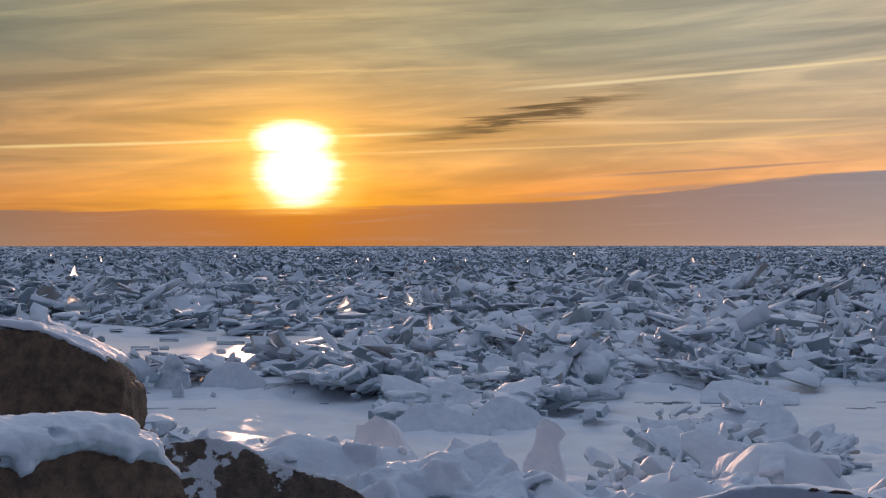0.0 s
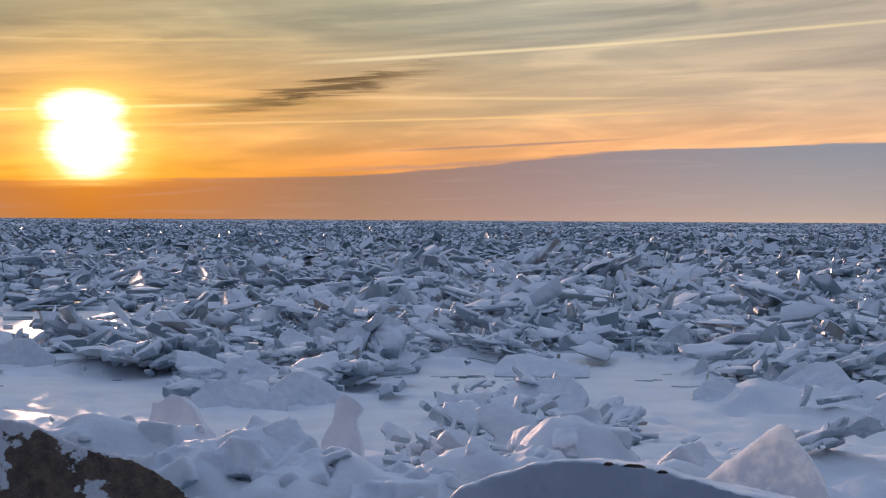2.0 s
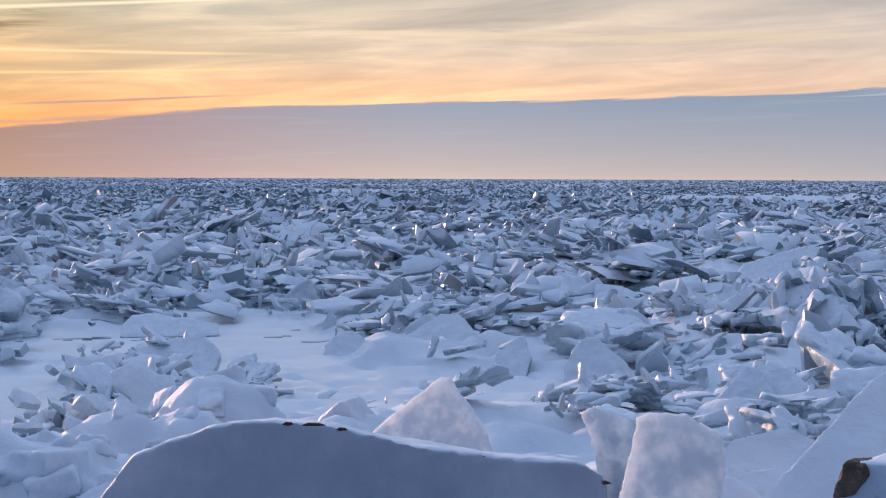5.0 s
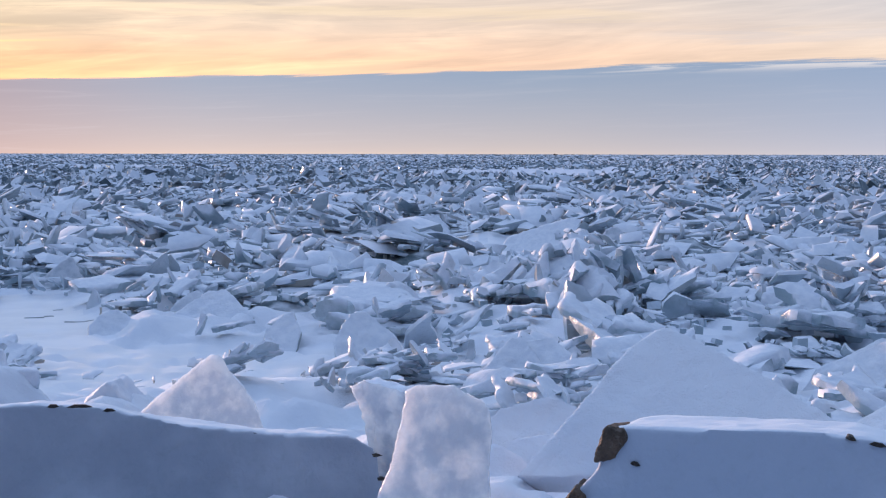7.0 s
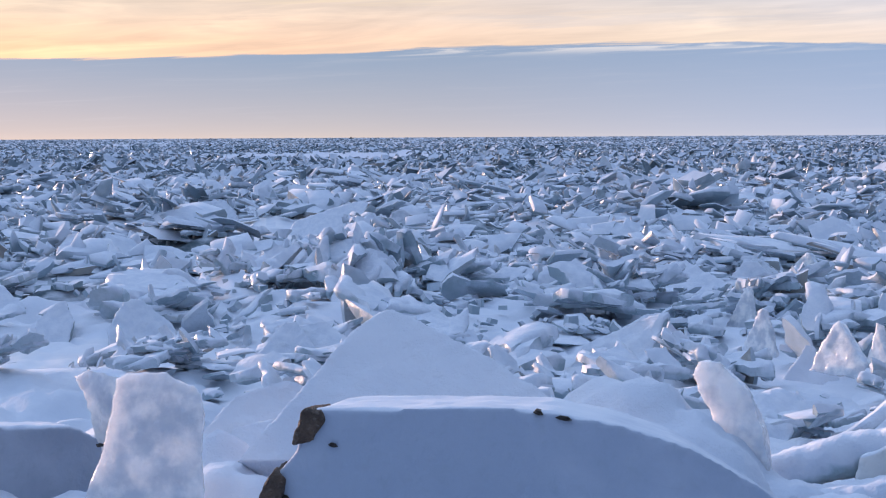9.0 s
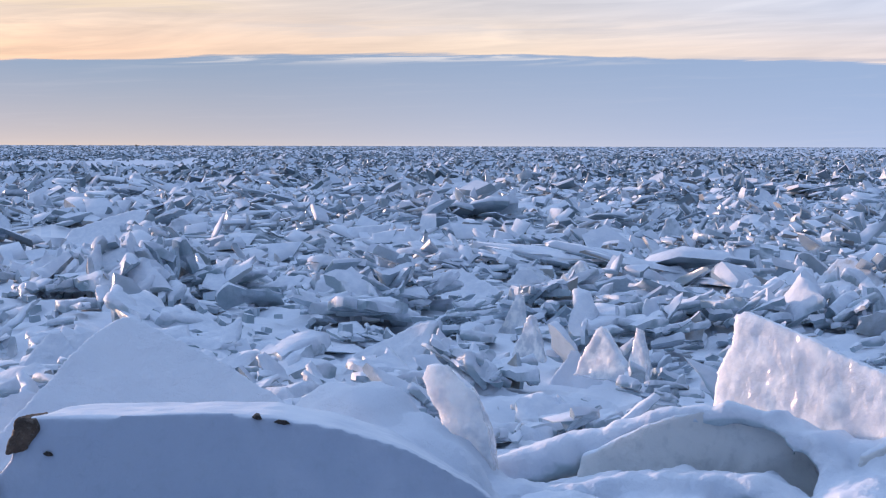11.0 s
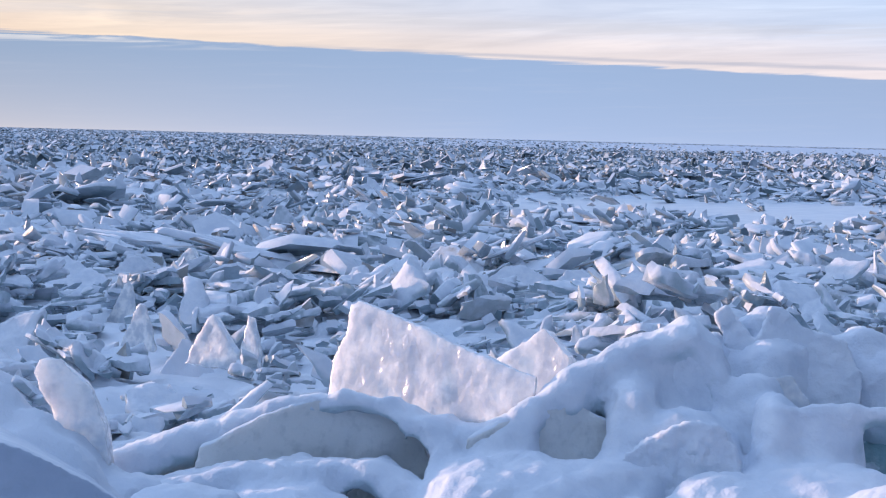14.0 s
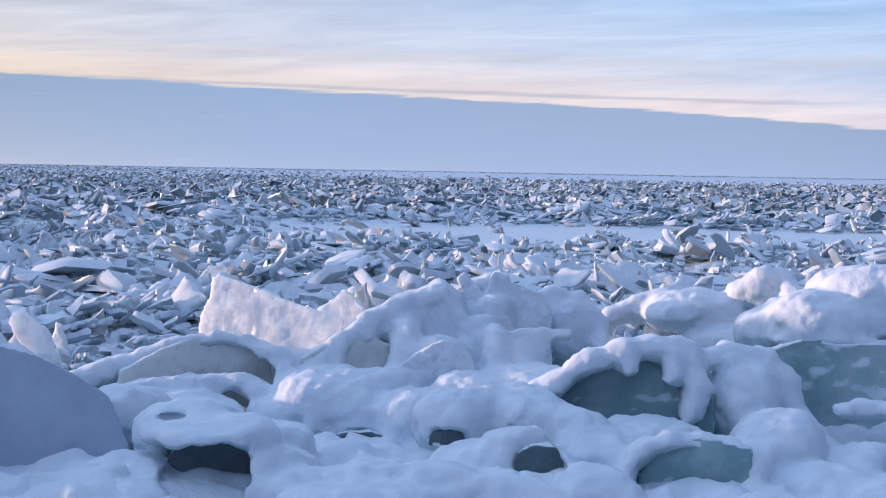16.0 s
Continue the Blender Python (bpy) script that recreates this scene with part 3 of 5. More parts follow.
block("ice_plate", pose(3.07, 8.35, 1.65, -20, 0, -47.4), [(-0.75, -0.25), (-0.46, 0.12), (-0.24, 0.33), (0.0, 0.54), (0.06, 0.54), (0.33, 0.26), (0.6, -0.25)], 0.1, M_FROST, "translucent triangular ice slab standing on edge", "ice plate", STAND, 0.013, 3, 0.03)
block("ice_plate", pose(3.41, 6.75, 1.74, 5, 0, -69.4), [(0.0, -0.3), (-0.09, 0.29), (-0.16, 0.42), (-0.07, 0.47), (0.2, 0.44), (0.22, 0.3), (0.12, -0.3)], 0.14, M_FROST, "frosted ice slab leaning with a ridged edge", "ice plate", STAND, 0.012, 3, 0.05, 0.1)
block("ice_plate", pose(2.89, 5.32, 1.89, -12, 0, -41.7), [(-0.4, -0.4), (-0.21, 0.2), (-0.18, 0.33), (-0.16, 0.49), (-0.11, 0.52), (0.05, 0.52), (0.2, 0.46), (0.22, 0.34), (0.23, -0.4)], 0.1, M_FROST, "upright glassy ice slab with cloudy bubbles", "ice plate", STAND, 0.012, 4, 0.04, 0.15)
block("ice_plate", pose(4.08, 5.05, 1.93, -52, 0, -41.3), [(-0.81, -0.03), (-0.74, 0.1), (-0.56, 0.41), (-0.45, 0.61), (-0.33, 0.83), (-0.2, 0.95), (-0.12, 0.97), (0.09, 0.84), (0.36, 0.64), (0.64, 0.39), (0.79, 0.03)], 0.18, M_SNOW, "big tilted triangular slab blanketed in smooth snow", "ice plate", STAND, 0.02, 6, 0.03, 0.4)
block("ice_plate", pose(4.64, 7.03, 1.71, -45, 0, -35.7), [(-0.55, -0.2), (-0.24, 0.22), (0.05, 0.34), (0.23, 0.26), (0.4, -0.2)], 0.15, M_SNOW, "small tilted slab blanketed in snow", "ice plate", STAND)
block("ice_plate", pose(4.25, 6.3, 1.72, -55, 0, -30), [(-0.5, -0.2), (-0.3, 0.2), (0.05, 0.3), (0.4, 0.1), (0.4, -0.2)], 0.15, M_SNOW, "small tilted slab blanketed in snow", "ice plate", STAND)
block("ice_tusk", pose(4.88, 3.87, 2.00, -10, 0, -67.6), [(0.05, -0.25), (-0.1, 0.18), (-0.19, 0.35), (-0.17, 0.41), (-0.07, 0.42), (0.06, 0.29), (0.14, 0.14), (0.2, -0.25)], 0.13, M_FROST, "curved tusk of translucent ice rising from snow", "ice block", STAND, 0.01, 5, 0.04, 0.12)
block("ice_plate", pose(6.12, 2.91, 2.17, -12, 0, -98.5), [(-0.45, -0.3), (-0.48, 0.12), (-0.41, 0.26), (-0.41, 0.41), (-0.36, 0.44), (0.03, 0.34), (0.36, 0.25), (0.7, 0.18), (0.7, -0.3)], 0.14, M_FROST, "white wedge-shaped ice slab catching pink sunlight", "ice plate", STAND, 0.012, 3, 0.035, 0.2)
block("ice_plate", pose(6.50, 2.39, 2.28, -10, 0, -100.8), [(-0.3, -0.2), (-0.26, 0.04), (-0.01, 0.24), (0.16, 0.1), (0.2, -0.2)], 0.12, M_FROST, "small pointed ice slab behind a snow ridge", "ice plate", STAND)
block("ice_block", pose(5.64, 3.05, 1.93, -5, 0, -57.5), [(-0.6, -0.2), (-0.57, 0.06), (-0.32, 0.21), (-0.05, 0.29), (0.25, 0.25), (0.45, 0.12), (0.5, -0.2)], 0.35, M_GREY, "dull grey ice block arched over by snow", "ice block", STAND)
block("ice_block", pose(5.93, 2.16, 1.93, -5, 0, -55), [(-0.36, -0.2), (-0.3, 0.16), (-0.1, 0.26), (0.2, 0.32), (0.34, 0.24), (0.38, -0.2)], 0.3, M_GREY, "dull grey ice block under draped snow", "ice block", STAND)
block("ice_block", pose(6.6, 1.80, 1.98, -10, 0, -92.6), [(-0.45, -0.2), (-0.34, 0.32), (-0.21, 0.46), (0.06, 0.57), (0.2, 0.47), (0.34, 0.2), (0.4, -0.2)], 0.4, M_FROST, "high snow-draped ice block with a sunlit crest", "ice block", STAND)
block("ice_block", pose(6.79, 1.27, 2.00, -5, 0, -57.4), [(-0.14, -0.2), (-0.09, 0.33), (0.04, 0.34), (0.13, 0.2), (0.14, -0.2)], 0.22, M_FROST, "upright bubbly ice block half sunk in snow", "ice block", STAND)
block("ice_plate", pose(7.16, 0.95, 1.94, -15, 0, -90.5), [(-0.3, -0.2), (-0.27, 0.23), (0.17, 0.29), (0.26, 0.08), (0.26, -0.2)], 0.2, M_CLEAR, "greenish ice slab half sunk in snow", "ice plate", STAND)
block("ice_block", pose(5.75, 0.10, 1.74, -10, 0, -86.1), [(-0.56, -0.2), (-0.5, 0.27), (-0.04, 0.54), (0.27, 0.6), (0.41, 0.46), (0.45, 0.1), (0.45, -0.2)], 0.5, M_CLEAR, "large teal block of clear ice with a snow cap", "ice block", STAND, 0.018, 3, 0.06, 0.3)
block("ice_plate", pose(8.08, 0.05, 2.10, -20, 0, -88.1), [(-0.45, -0.2), (-0.42, 0.19), (-0.26, 0.35), (0.22, 0.37), (0.4, 0.2), (0.44, -0.2)], 0.5, M_FROST, "thick ice slab with a rounded snow cushion", "ice plate", STAND)
block("ice_block", pose(6.45, -1.04, 1.59, -10, 0, -73.3), [(-0.6, -0.2), (-0.53, 0.62), (-0.19, 0.73), (0.47, 0.71), (0.8, 0.3), (0.9, -0.2)], 0.7, M_CLEAR, "huge teal block of clear ice in the shore ridge", "ice block", STAND, 0.022, 3, 0.08, 0.35)
block("ice_block", pose(4.60, -0.38, 1.70, -5, 0, -88.2), [(-0.34, -0.2), (-0.28, 0.17), (0.02, 0.26), (0.29, 0.21), (0.34, -0.2)], 0.35, M_CLEAR, "low teal ice block under snow", "ice block", STAND)

block("ice_plate", pose(6.33, 1.70, 1.91, -12, 0, -72.9), [(-0.34, -0.2), (-0.37, 0.24), (-0.25, 0.46), (-0.06, 0.58), (0.06, 0.67), (0.14, 0.61), (0.23, 0.44), (0.31, 0.22), (0.4, -0.2)], 0.3, M_DRAPED, "broad slab standing under a skin of drifted snow", "ice plate", STAND, 0.014, 3, 0.04, 0.2)
block("ice_plate", pose(6.82, 1.56, 1.93, -10, 0, -75.1), [(-0.17, 0.53), (-0.05, 0.55), (0.01, 0.49), (0.03, 0.3), (0.14, 0.13), (0.16, -0.2), (-0.16, -0.2)], 0.3, M_DRAPED, "narrow slab standing under a skin of drifted snow", "ice plate", STAND, 0.014, 3, 0.04, 0.2)
block("ice_block", pose(5.90, 1.50, 1.92, -10, 0, -73.5), [(-0.29, -0.2), (-0.26, 0.12), (-0.12, 0.25), (0.05, 0.32), (0.2, 0.3), (0.26, 0.16), (0.29, -0.2)], 0.4, M_DRAPED, "humped ice block with a pitted snowy face", "ice block", STAND, 0.012, 3, 0.06, 0.08)
block("ice_block", pose(6.92, 1.30, 2.14, -12, 0, -77.5), [(-0.25, -0.25), (-0.29, 0.29), (-0.36, 0.46), (-0.3, 0.5), (-0.22, 0.41), (-0.16, 0.33), (-0.12, 0.4), (-0.09, 0.5), (-0.03, 0.51), (0.06, 0.42), (0.16, 0.39), (0.27, 0.36), (0.34, 0.19), (0.36, -0.25)], 0.35, M_DRAPED, "notched snowy ice block with a sunlit crest", "ice block", STAND, 0.013, 3, 0.05, 0.15)


# ---------- the snow ridge thrown up along the shore ----------


class SnowMass:
    """Rolls, lumps and hollows of drifted snow, flowing into one another."""

    def __init__(self, m, low, high, voxel, lift):
        self.m, self.low, self.voxel, self.dark = m, low, voxel, []
        self.ax = [np.arange(low[i], high[i], voxel) for i in range(3)]
        x, y = np.meshgrid(self.ax[0], self.ax[1], indexing="ij")
        wx, wy = m[0][0] * x + m[0][1] * y + m[0][3], m[1][0] * x + m[1][1] * y + m[1][3]
        rim = np.minimum(np.minimum(x - low[0], high[0] - x), np.minimum(y - low[1], high[1] - y))
        h = ground_height(wx.ravel(), wy.ravel()).reshape(x.shape) - 0.25 + (0.25 + lift) * soft(rim, 0.05, 0.5)
        self.f = ((self.ax[2][None, None, :] - h[:, :, None]) * 0.8).astype(np.float32)

    def span(self, p, reach):
        sl = tuple(slice(max(int((p[i] - reach[i] - self.low[i]) / self.voxel), 0), max(int((p[i] + reach[i] - self.low[i]) / self.voxel) + 2, 0)) for i in range(3))
        return sl, np.meshgrid(*[self.ax[i][sl[i]] for i in range(3)], indexing="ij")

    def join(self, sl, d, k):
        a = self.f[sl]
        h = np.clip(0.5 + 0.5 * (a - d) / k, 0, 1)
        self.f[sl] = a + (d - a) * h - k * h * (1 - h)

    def oval(self, x, y, z, a, b, c, turn, room, square=2.0):
        w = math.hypot(a, b)
        sl, (px, py, pz) = self.span((x, y, z), (w + room, w + room, c + room))
        co, si = math.cos(math.radians(turn)), math.sin(math.radians(turn))
        qx, qy, qz = (px - x) * co + (py - y) * si, (py - y) * co - (px - x) * si, pz - z
        k0 = (np.abs(qx / a) ** square + np.abs(qy / b) ** square + np.abs(qz / c) ** square) ** (1 / square)
        k1 = np.sqrt((qx / a ** 2) ** 2 + (qy / b ** 2) ** 2 + (qz / c ** 2) ** 2) + 1e-6
        return sl, k0 * (k0 - 1) / k1

    def lump(self, x, y, z, a, b, c, turn=0, k=0.045):
        sl, d = self.oval(x, y, z, a, b, c, turn or 55 * math.sin(37 * x + 91 * z), 0.12, 2.7)
        self.join(sl, d, k)

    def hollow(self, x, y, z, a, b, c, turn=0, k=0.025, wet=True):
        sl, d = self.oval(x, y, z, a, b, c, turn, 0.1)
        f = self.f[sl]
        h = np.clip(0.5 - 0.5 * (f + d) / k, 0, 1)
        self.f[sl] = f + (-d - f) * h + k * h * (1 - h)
        # these hollows get a dark block that paints in their shade
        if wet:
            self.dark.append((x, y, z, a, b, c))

    def roll(self, pts, k=0.05, flat=0.32, deep=1.0):
        for p, q in zip(pts, pts[1:]):
            r = max(p[3], q[3])
            mid = [(p[i] + q[i]) / 2 for i in range(3)]
            sl, g = self.span(mid, [abs(p[i] - q[i]) / 2 + (r + 0.12) / (flat if i == 1 and r > 0.045 else deep if i == 2 else 1) for i in range(3)])
            if r > 0.045:
                g = [g[0], mid[1] + np.where(g[1] > mid[1], flat, 1.0) * (g[1] - mid[1]), g[2]]
            e = [q[i] - p[i] for i in range(3)]
            t = np.clip(sum((g[i] - p[i]) * e[i] for i in range(3)) / (sum(v * v for v in e) + 1e-9), 0, 1)
            w = [g[i] - p[i] - t * e[i] for i in range(3)]
            w[2] = np.where(w[2] < 0, deep, 1.0) * w[2]
            d = np.sqrt(sum(v ** 2 for v in w)) - (p[3] + t * (q[3] - p[3]))
            self.join(sl, d, k)

    def mesh(self, name, mat):
        f = self.f
        neg = f < 0
        n = [v - 1 for v in f.shape]
        corner = [(i, j, k) for i in (0, 1) for j in (0, 1) for k in (0, 1)]
        cells = [neg[i:n[0] + i, j:n[1] + j, k:n[2] + k] for i, j, k in corner]
        some, every = np.zeros(n, bool), np.ones(n, bool)
        for c in cells:
            some |= c
            every &= c
        at = np.argwhere(some & ~every)
        index = np.full(n, -1, np.int64)
        index[tuple(at.T)] = np.arange(len(at))
        total, count = np.zeros((len(at), 3)), np.zeros(len(at))
        for a in corner:
            for axis in range(3):
                if a[axis]:
                    continue
                b = [v + (1 if i == axis else 0) for i, v in enumerate(a)]
                fa, fb = f[tuple((at + a).T)], f[tuple((at + b).T)]
                cut = (fa < 0) != (fb < 0)
                t = np.where(cut, fa / np.where(cut, fa - fb, 1), 0)
                p = np.tile(np.array(a, float), (len(at), 1))
                p[:, axis] += t
                total[cut] += p[cut]
                count[cut] += 1
        verts = (at + total / count[:, None]) * self.voxel + np.array(self.low)
        faces = []
        for axis in range(3):
            u, v = (axis + 1) % 3, (axis + 2) % 3
            lo = [slice(1, n[i]) for i in range(3)]
            lo[axis] = slice(0, n[axis])
            hi = list(lo)
            hi[axis] = slice(1, n[axis] + 1)
            a, b = neg[tuple(lo)], neg[tuple(hi)]
            for flip, hit in ((0, a & ~b), (1, b & ~a)):
                g = np.argwhere(hit) + np.array([s.start for s in lo])
                du, dv = np.eye(3, dtype=int)[u], np.eye(3, dtype=int)[v]
                ring = [index[tuple((g - o).T)] for o in (du * 0, du, du + dv, dv)]
                faces.append(np.stack(ring[::-1] if flip else ring, 1))
        faces = np.concatenate(faces)
        return mesh_from(name, verts, faces[(faces >= 0).all(1)], mat)

    def build(self, label, lumps=0.075, size=0.33, name="snow_ridge", kind="stuff"):
        ob = new(name, self.mesh(name, M_RIDGE))
        ob.matrix_world = self.m
        for scale, strength in ((size, lumps), (size * 0.25, lumps * 0.4)):
            d = ob.modifiers.new("lumps", "DISPLACE")
            d.texture, d.strength, d.mid_level, d.texture_coords = cloud_texture(scale), strength, 0.5, "GLOBAL"
        # dark blocks added inside the hollows, where snow alone shades too little
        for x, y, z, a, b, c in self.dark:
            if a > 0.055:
                block("ice_block", self.m @ pose(x, y + b * 0.4, z - c * 0.2), [(-a * 1.1, -c), (-a, c * 0.7), (-a * 0.3, c * 1.1), (a * 0.5, c * 1.05), (a, c * 0.6), (a * 1.1, -c)], b * 1.2, M_HOLLOW_SHADE, "dark ice block added in a snow hollow to deepen its shade", "ice block", "dark ice in the shore snow", 0.014, 2, 0.03, 0.12)
        return tagged(ob, label, "snow", kind=kind)


RIDGE = SnowMass(pose(-3.341, -1.333, 0, 0, 0, -73.15), (-3.05, 6.9, 1.35), (3.4, 12.2, 3.0), 0.026, 0.0)
RIDGE.roll([(-2.65, 9.5, 1.78, 0.073), (-2.51, 9.7, 1.87, 0.082), (-2.21, 9.85, 1.98, 0.076), (-1.84, 9.9, 2.155, 0.038), (-1.52, 9.92, 2.205, 0.036), (-1.31, 9.92, 2.185, 0.042), (-1.08, 9.9, 2.07, 0.076), (-0.85, 9.9, 2.01, 0.091), (-0.74, 9.9, 1.97, 0.099)])
RIDGE.roll([(-1.08, 9.85, 2.08, 0.053), (-1.02, 9.75, 1.95, 0.06), (-0.96, 9.6, 1.8, 0.081)])
RIDGE.roll([(-1.25, 9.86, 2.14, 0.038), (-1.22, 9.83, 2.07, 0.023)])
RIDGE.roll([(-1.16, 9.85, 2.13, 0.034), (-1.12, 9.82, 2.05, 0.023)])
RIDGE.roll([(-2.32, 9.5, 1.8, 0.08), (-2, 9.55, 1.89, 0.066), (-1.68, 9.6, 1.92, 0.066), (-1.31, 9.6, 1.95, 0.066), (-1.07, 9.5, 1.81, 0.073)])
RIDGE.lump(-1.65, 9.45, 1.69, 0.545, 0.3, 0.218, 0)
RIDGE.lump(-2.42, 9.35, 1.72, 0.252, 0.3, 0.216, 0)
RIDGE.roll([(-0.85, 9.9, 2.02, 0.084), (-0.7, 9.95, 2.16, 0.069), (-0.52, 10.05, 2.29, 0.077), (-0.25, 10.2, 2.42, 0.086), (-0.02, 10.3, 2.5, 0.079), (0.06, 10.3, 2.44, 0.063), (0.2, 10.2, 2.18, 0.063), (0.24, 10.1, 2, 0.062)], deep=0.3)
RIDGE.roll([(-0.71, 9.92, 2.16, 0.061), (-0.7, 9.88, 2.07, 0.034), (-0.71, 9.87, 2.03, 0.019)])
RIDGE.roll([(-0.24, 10, 2.26, 0.115), (-0.26, 9.8, 1.98, 0.113)])
RIDGE.lump(-0.1, 10.4, 2.06, 0.248, 0.22, 0.36, 0)
RIDGE.lump(-0.72, 9.6, 1.76, 0.388, 0.42, 0.295, 8)
RIDGE.lump(-0.96, 9.5, 1.68, 0.219, 0.3, 0.219, 0)
RIDGE.lump(-0.45, 9.5, 1.69, 0.292, 0.35, 0.256, 0)
RIDGE.lump(-0.14, 9.3, 1.76, 0.25, 0.3, 0.215, 0)
RIDGE.lump(-0.03, 10.0, 1.98, 0.281, 0.3, 0.25, 0)
RIDGE.lump(-0.31, 9.7, 1.84, 0.187, 0.25, 0.224, 0)
RIDGE.roll([(-0.35, 9.8, 1.95, 0.06), (-0.2, 9.86, 2.10, 0.055), (-0.03, 9.86, 2.17, 0.05), (0.12, 9.86, 2.13, 0.05), (0.21, 9.8, 1.91, 0.055)])
RIDGE.roll([(0.37, 9.9, 2.23, 0.084), (0.38, 9.8, 1.97, 0.128)])
RIDGE.lump(0.54, 10, 2, 0.173, 0.2, 0.269, 0)
RIDGE.lump(0.3, 10.3, 2.08, 0.119, 0.2, 0.277, 0)
RIDGE.roll([(0.12, 10.7, 2.47, 0.041), (0.19, 10.7, 2.42, 0.037), (0.22, 10.6, 2.27, 0.049)], deep=0.3)
RIDGE.roll([(0.25, 10.8, 2.5, 0.05), (0.35, 10.8, 2.55, 0.058), (0.46, 10.8, 2.43, 0.058), (0.6, 10.7, 2.32, 0.082)], deep=0.3)
RIDGE.lump(0.4, 10.7, 2.23, 0.185, 0.2, 0.247, 0)
RIDGE.roll([(0.61, 10.9, 2.39, 0.059), (0.84, 10.9, 2.45, 0.067), (1.03, 10.9, 2.41, 0.067), (1.15, 10.8, 2.24, 0.075), (1.19, 10.6, 2.01, 0.082)], deep=0.3)
RIDGE.lump(0.91, 10.9, 2.18, 0.252, 0.22, 0.252, 0)
RIDGE.roll([(0.46, 9.9, 2.27, 0.03), (0.67, 9.9, 2.29, 0.026), (0.88, 9.92, 2.29, 0.018)], deep=0.3)
RIDGE.lump(0.58, 9.6, 1.91, 0.295, 0.3, 0.185, 0)
RIDGE.lump(0.24, 9.5, 1.88, 0.256, 0.3, 0.183, 0)
RIDGE.roll([(0.51, 9, 1.91, 0.09), (0.68, 9.05, 2.03, 0.077), (0.93, 9.1, 2.19, 0.077), (1.14, 9.1, 2.26, 0.077), (1.32, 9.12, 2.28, 0.077), (1.51, 9.12, 2.26, 0.07), (1.68, 9.15, 2.21, 0.063), (1.84, 9.25, 2.23, 0.071), (2.05, 9.25, 2.18, 0.078), (2.18, 9.2, 2.08, 0.078), (2.24, 9.1, 1.87, 0.07), (2.32, 9, 1.74, 0.069), (2.42, 8.9, 1.65, 0.075)])
RIDGE.roll([(1.16, 9.06, 2.19, 0.084), (1.17, 9.02, 2.16, 0.052)])
RIDGE.roll([(1.44, 9.08, 2.23, 0.077), (1.44, 9.03, 2.13, 0.056), (1.39, 9, 2.1, 0.028)])
RIDGE.roll([(1.56, 9.08, 2.21, 0.077), (1.6, 9.02, 2.04, 0.076), (1.55, 8.97, 1.91, 0.062), (1.51, 8.95, 1.86, 0.028)])
RIDGE.roll([(1.82, 9.15, 2.17, 0.091), (1.87, 9.05, 1.93, 0.118), (1.95, 8.95, 1.77, 0.124)])
RIDGE.lump(1.93, 9.2, 1.92, 0.248, 0.25, 0.283, 0)
RIDGE.lump(1.94, 11.3, 2.32, 0.369, 0.4, 0.165, 0)
RIDGE.lump(1.79, 11.2, 2.31, 0.258, 0.35, 0.112, 0)
RIDGE.lump(2.18, 11, 2.12, 0.381, 0.3, 0.127, 0)
RIDGE.roll([(1.3, 11.4, 2.25, 0.061), (1.52, 11.4, 2.37, 0.061), (1.78, 11.4, 2.44, 0.061)], deep=0.3)
RIDGE.roll([(2.23, 11, 2.49, 0.076), (2.37, 10.9, 2.6, 0.075), (2.54, 10.9, 2.6, 0.067), (2.62, 10.7, 2.43, 0.091)], deep=0.3)
RIDGE.lump(2.72, 10.2, 2.36, 0.5, 0.45, 0.2, 12)
RIDGE.lump(2.9, 10.25, 2.48, 0.3, 0.4, 0.26, 25)
RIDGE.lump(2.55, 10.1, 2.39, 0.214, 0.3, 0.194, 0)
RIDGE.lump(3.17, 10.1, 2.46, 0.311, 0.4, 0.311, 0)
RIDGE.lump(2.3, 10.4, 2.28, 0.2, 0.3, 0.16, 0)
RIDGE.roll([(2.27, 9.9, 2.26, 0.046), (2.51, 9.8, 2.26, 0.038), (2.83, 9.75, 2.25, 0.037), (3.12, 9.7, 2.25, 0.045)])
RIDGE.roll([(2.48, 9, 1.92, 0.042), (2.6, 8.95, 1.95, 0.055), (2.79, 8.9, 1.94, 0.062)])
RIDGE.lump(2, 8.6, 1.71, 0.281, 0.4, 0.265, 0)
RIDGE.lump(1.72, 8.2, 1.64, 0.221, 0.3, 0.221, 0)
RIDGE.lump(2.47, 8.5, 1.68, 0.196, 0.3, 0.131, 0)
RIDGE.lump(2.11, 8, 1.59, 0.277, 0.35, 0.185, 0)
RIDGE.roll([(0.99, 7.9, 1.73, 0.055), (1.11, 7.92, 1.85, 0.055), (1.27, 7.95, 1.89, 0.061), (1.46, 7.95, 1.9, 0.061), (1.61, 7.95, 1.86, 0.061), (1.7, 7.9, 1.77, 0.067), (1.7, 7.8, 1.66, 0.066)])
RIDGE.lump(1.22, 8.7, 1.74, 0.368, 0.3, 0.167, 0)
RIDGE.lump(0.89, 8.4, 1.71, 0.258, 0.35, 0.194, 0)
RIDGE.lump(0.71, 8.6, 1.8, 0.198, 0.3, 0.198, 0)
RIDGE.lump(0.49, 8.8, 1.88, 0.254, 0.35, 0.186, 0)
RIDGE.lump(0.16, 8.8, 1.86, 0.271, 0.35, 0.203, 0)
RIDGE.lump(0.44, 8.2, 1.81, 0.142, 0.22, 0.126, 0)
RIDGE.lump(0.24, 8.2, 1.71, 0.189, 0.3, 0.126, 0)
RIDGE.lump(0.82, 7.7, 1.67, 0.267, 0.3, 0.148, 0)
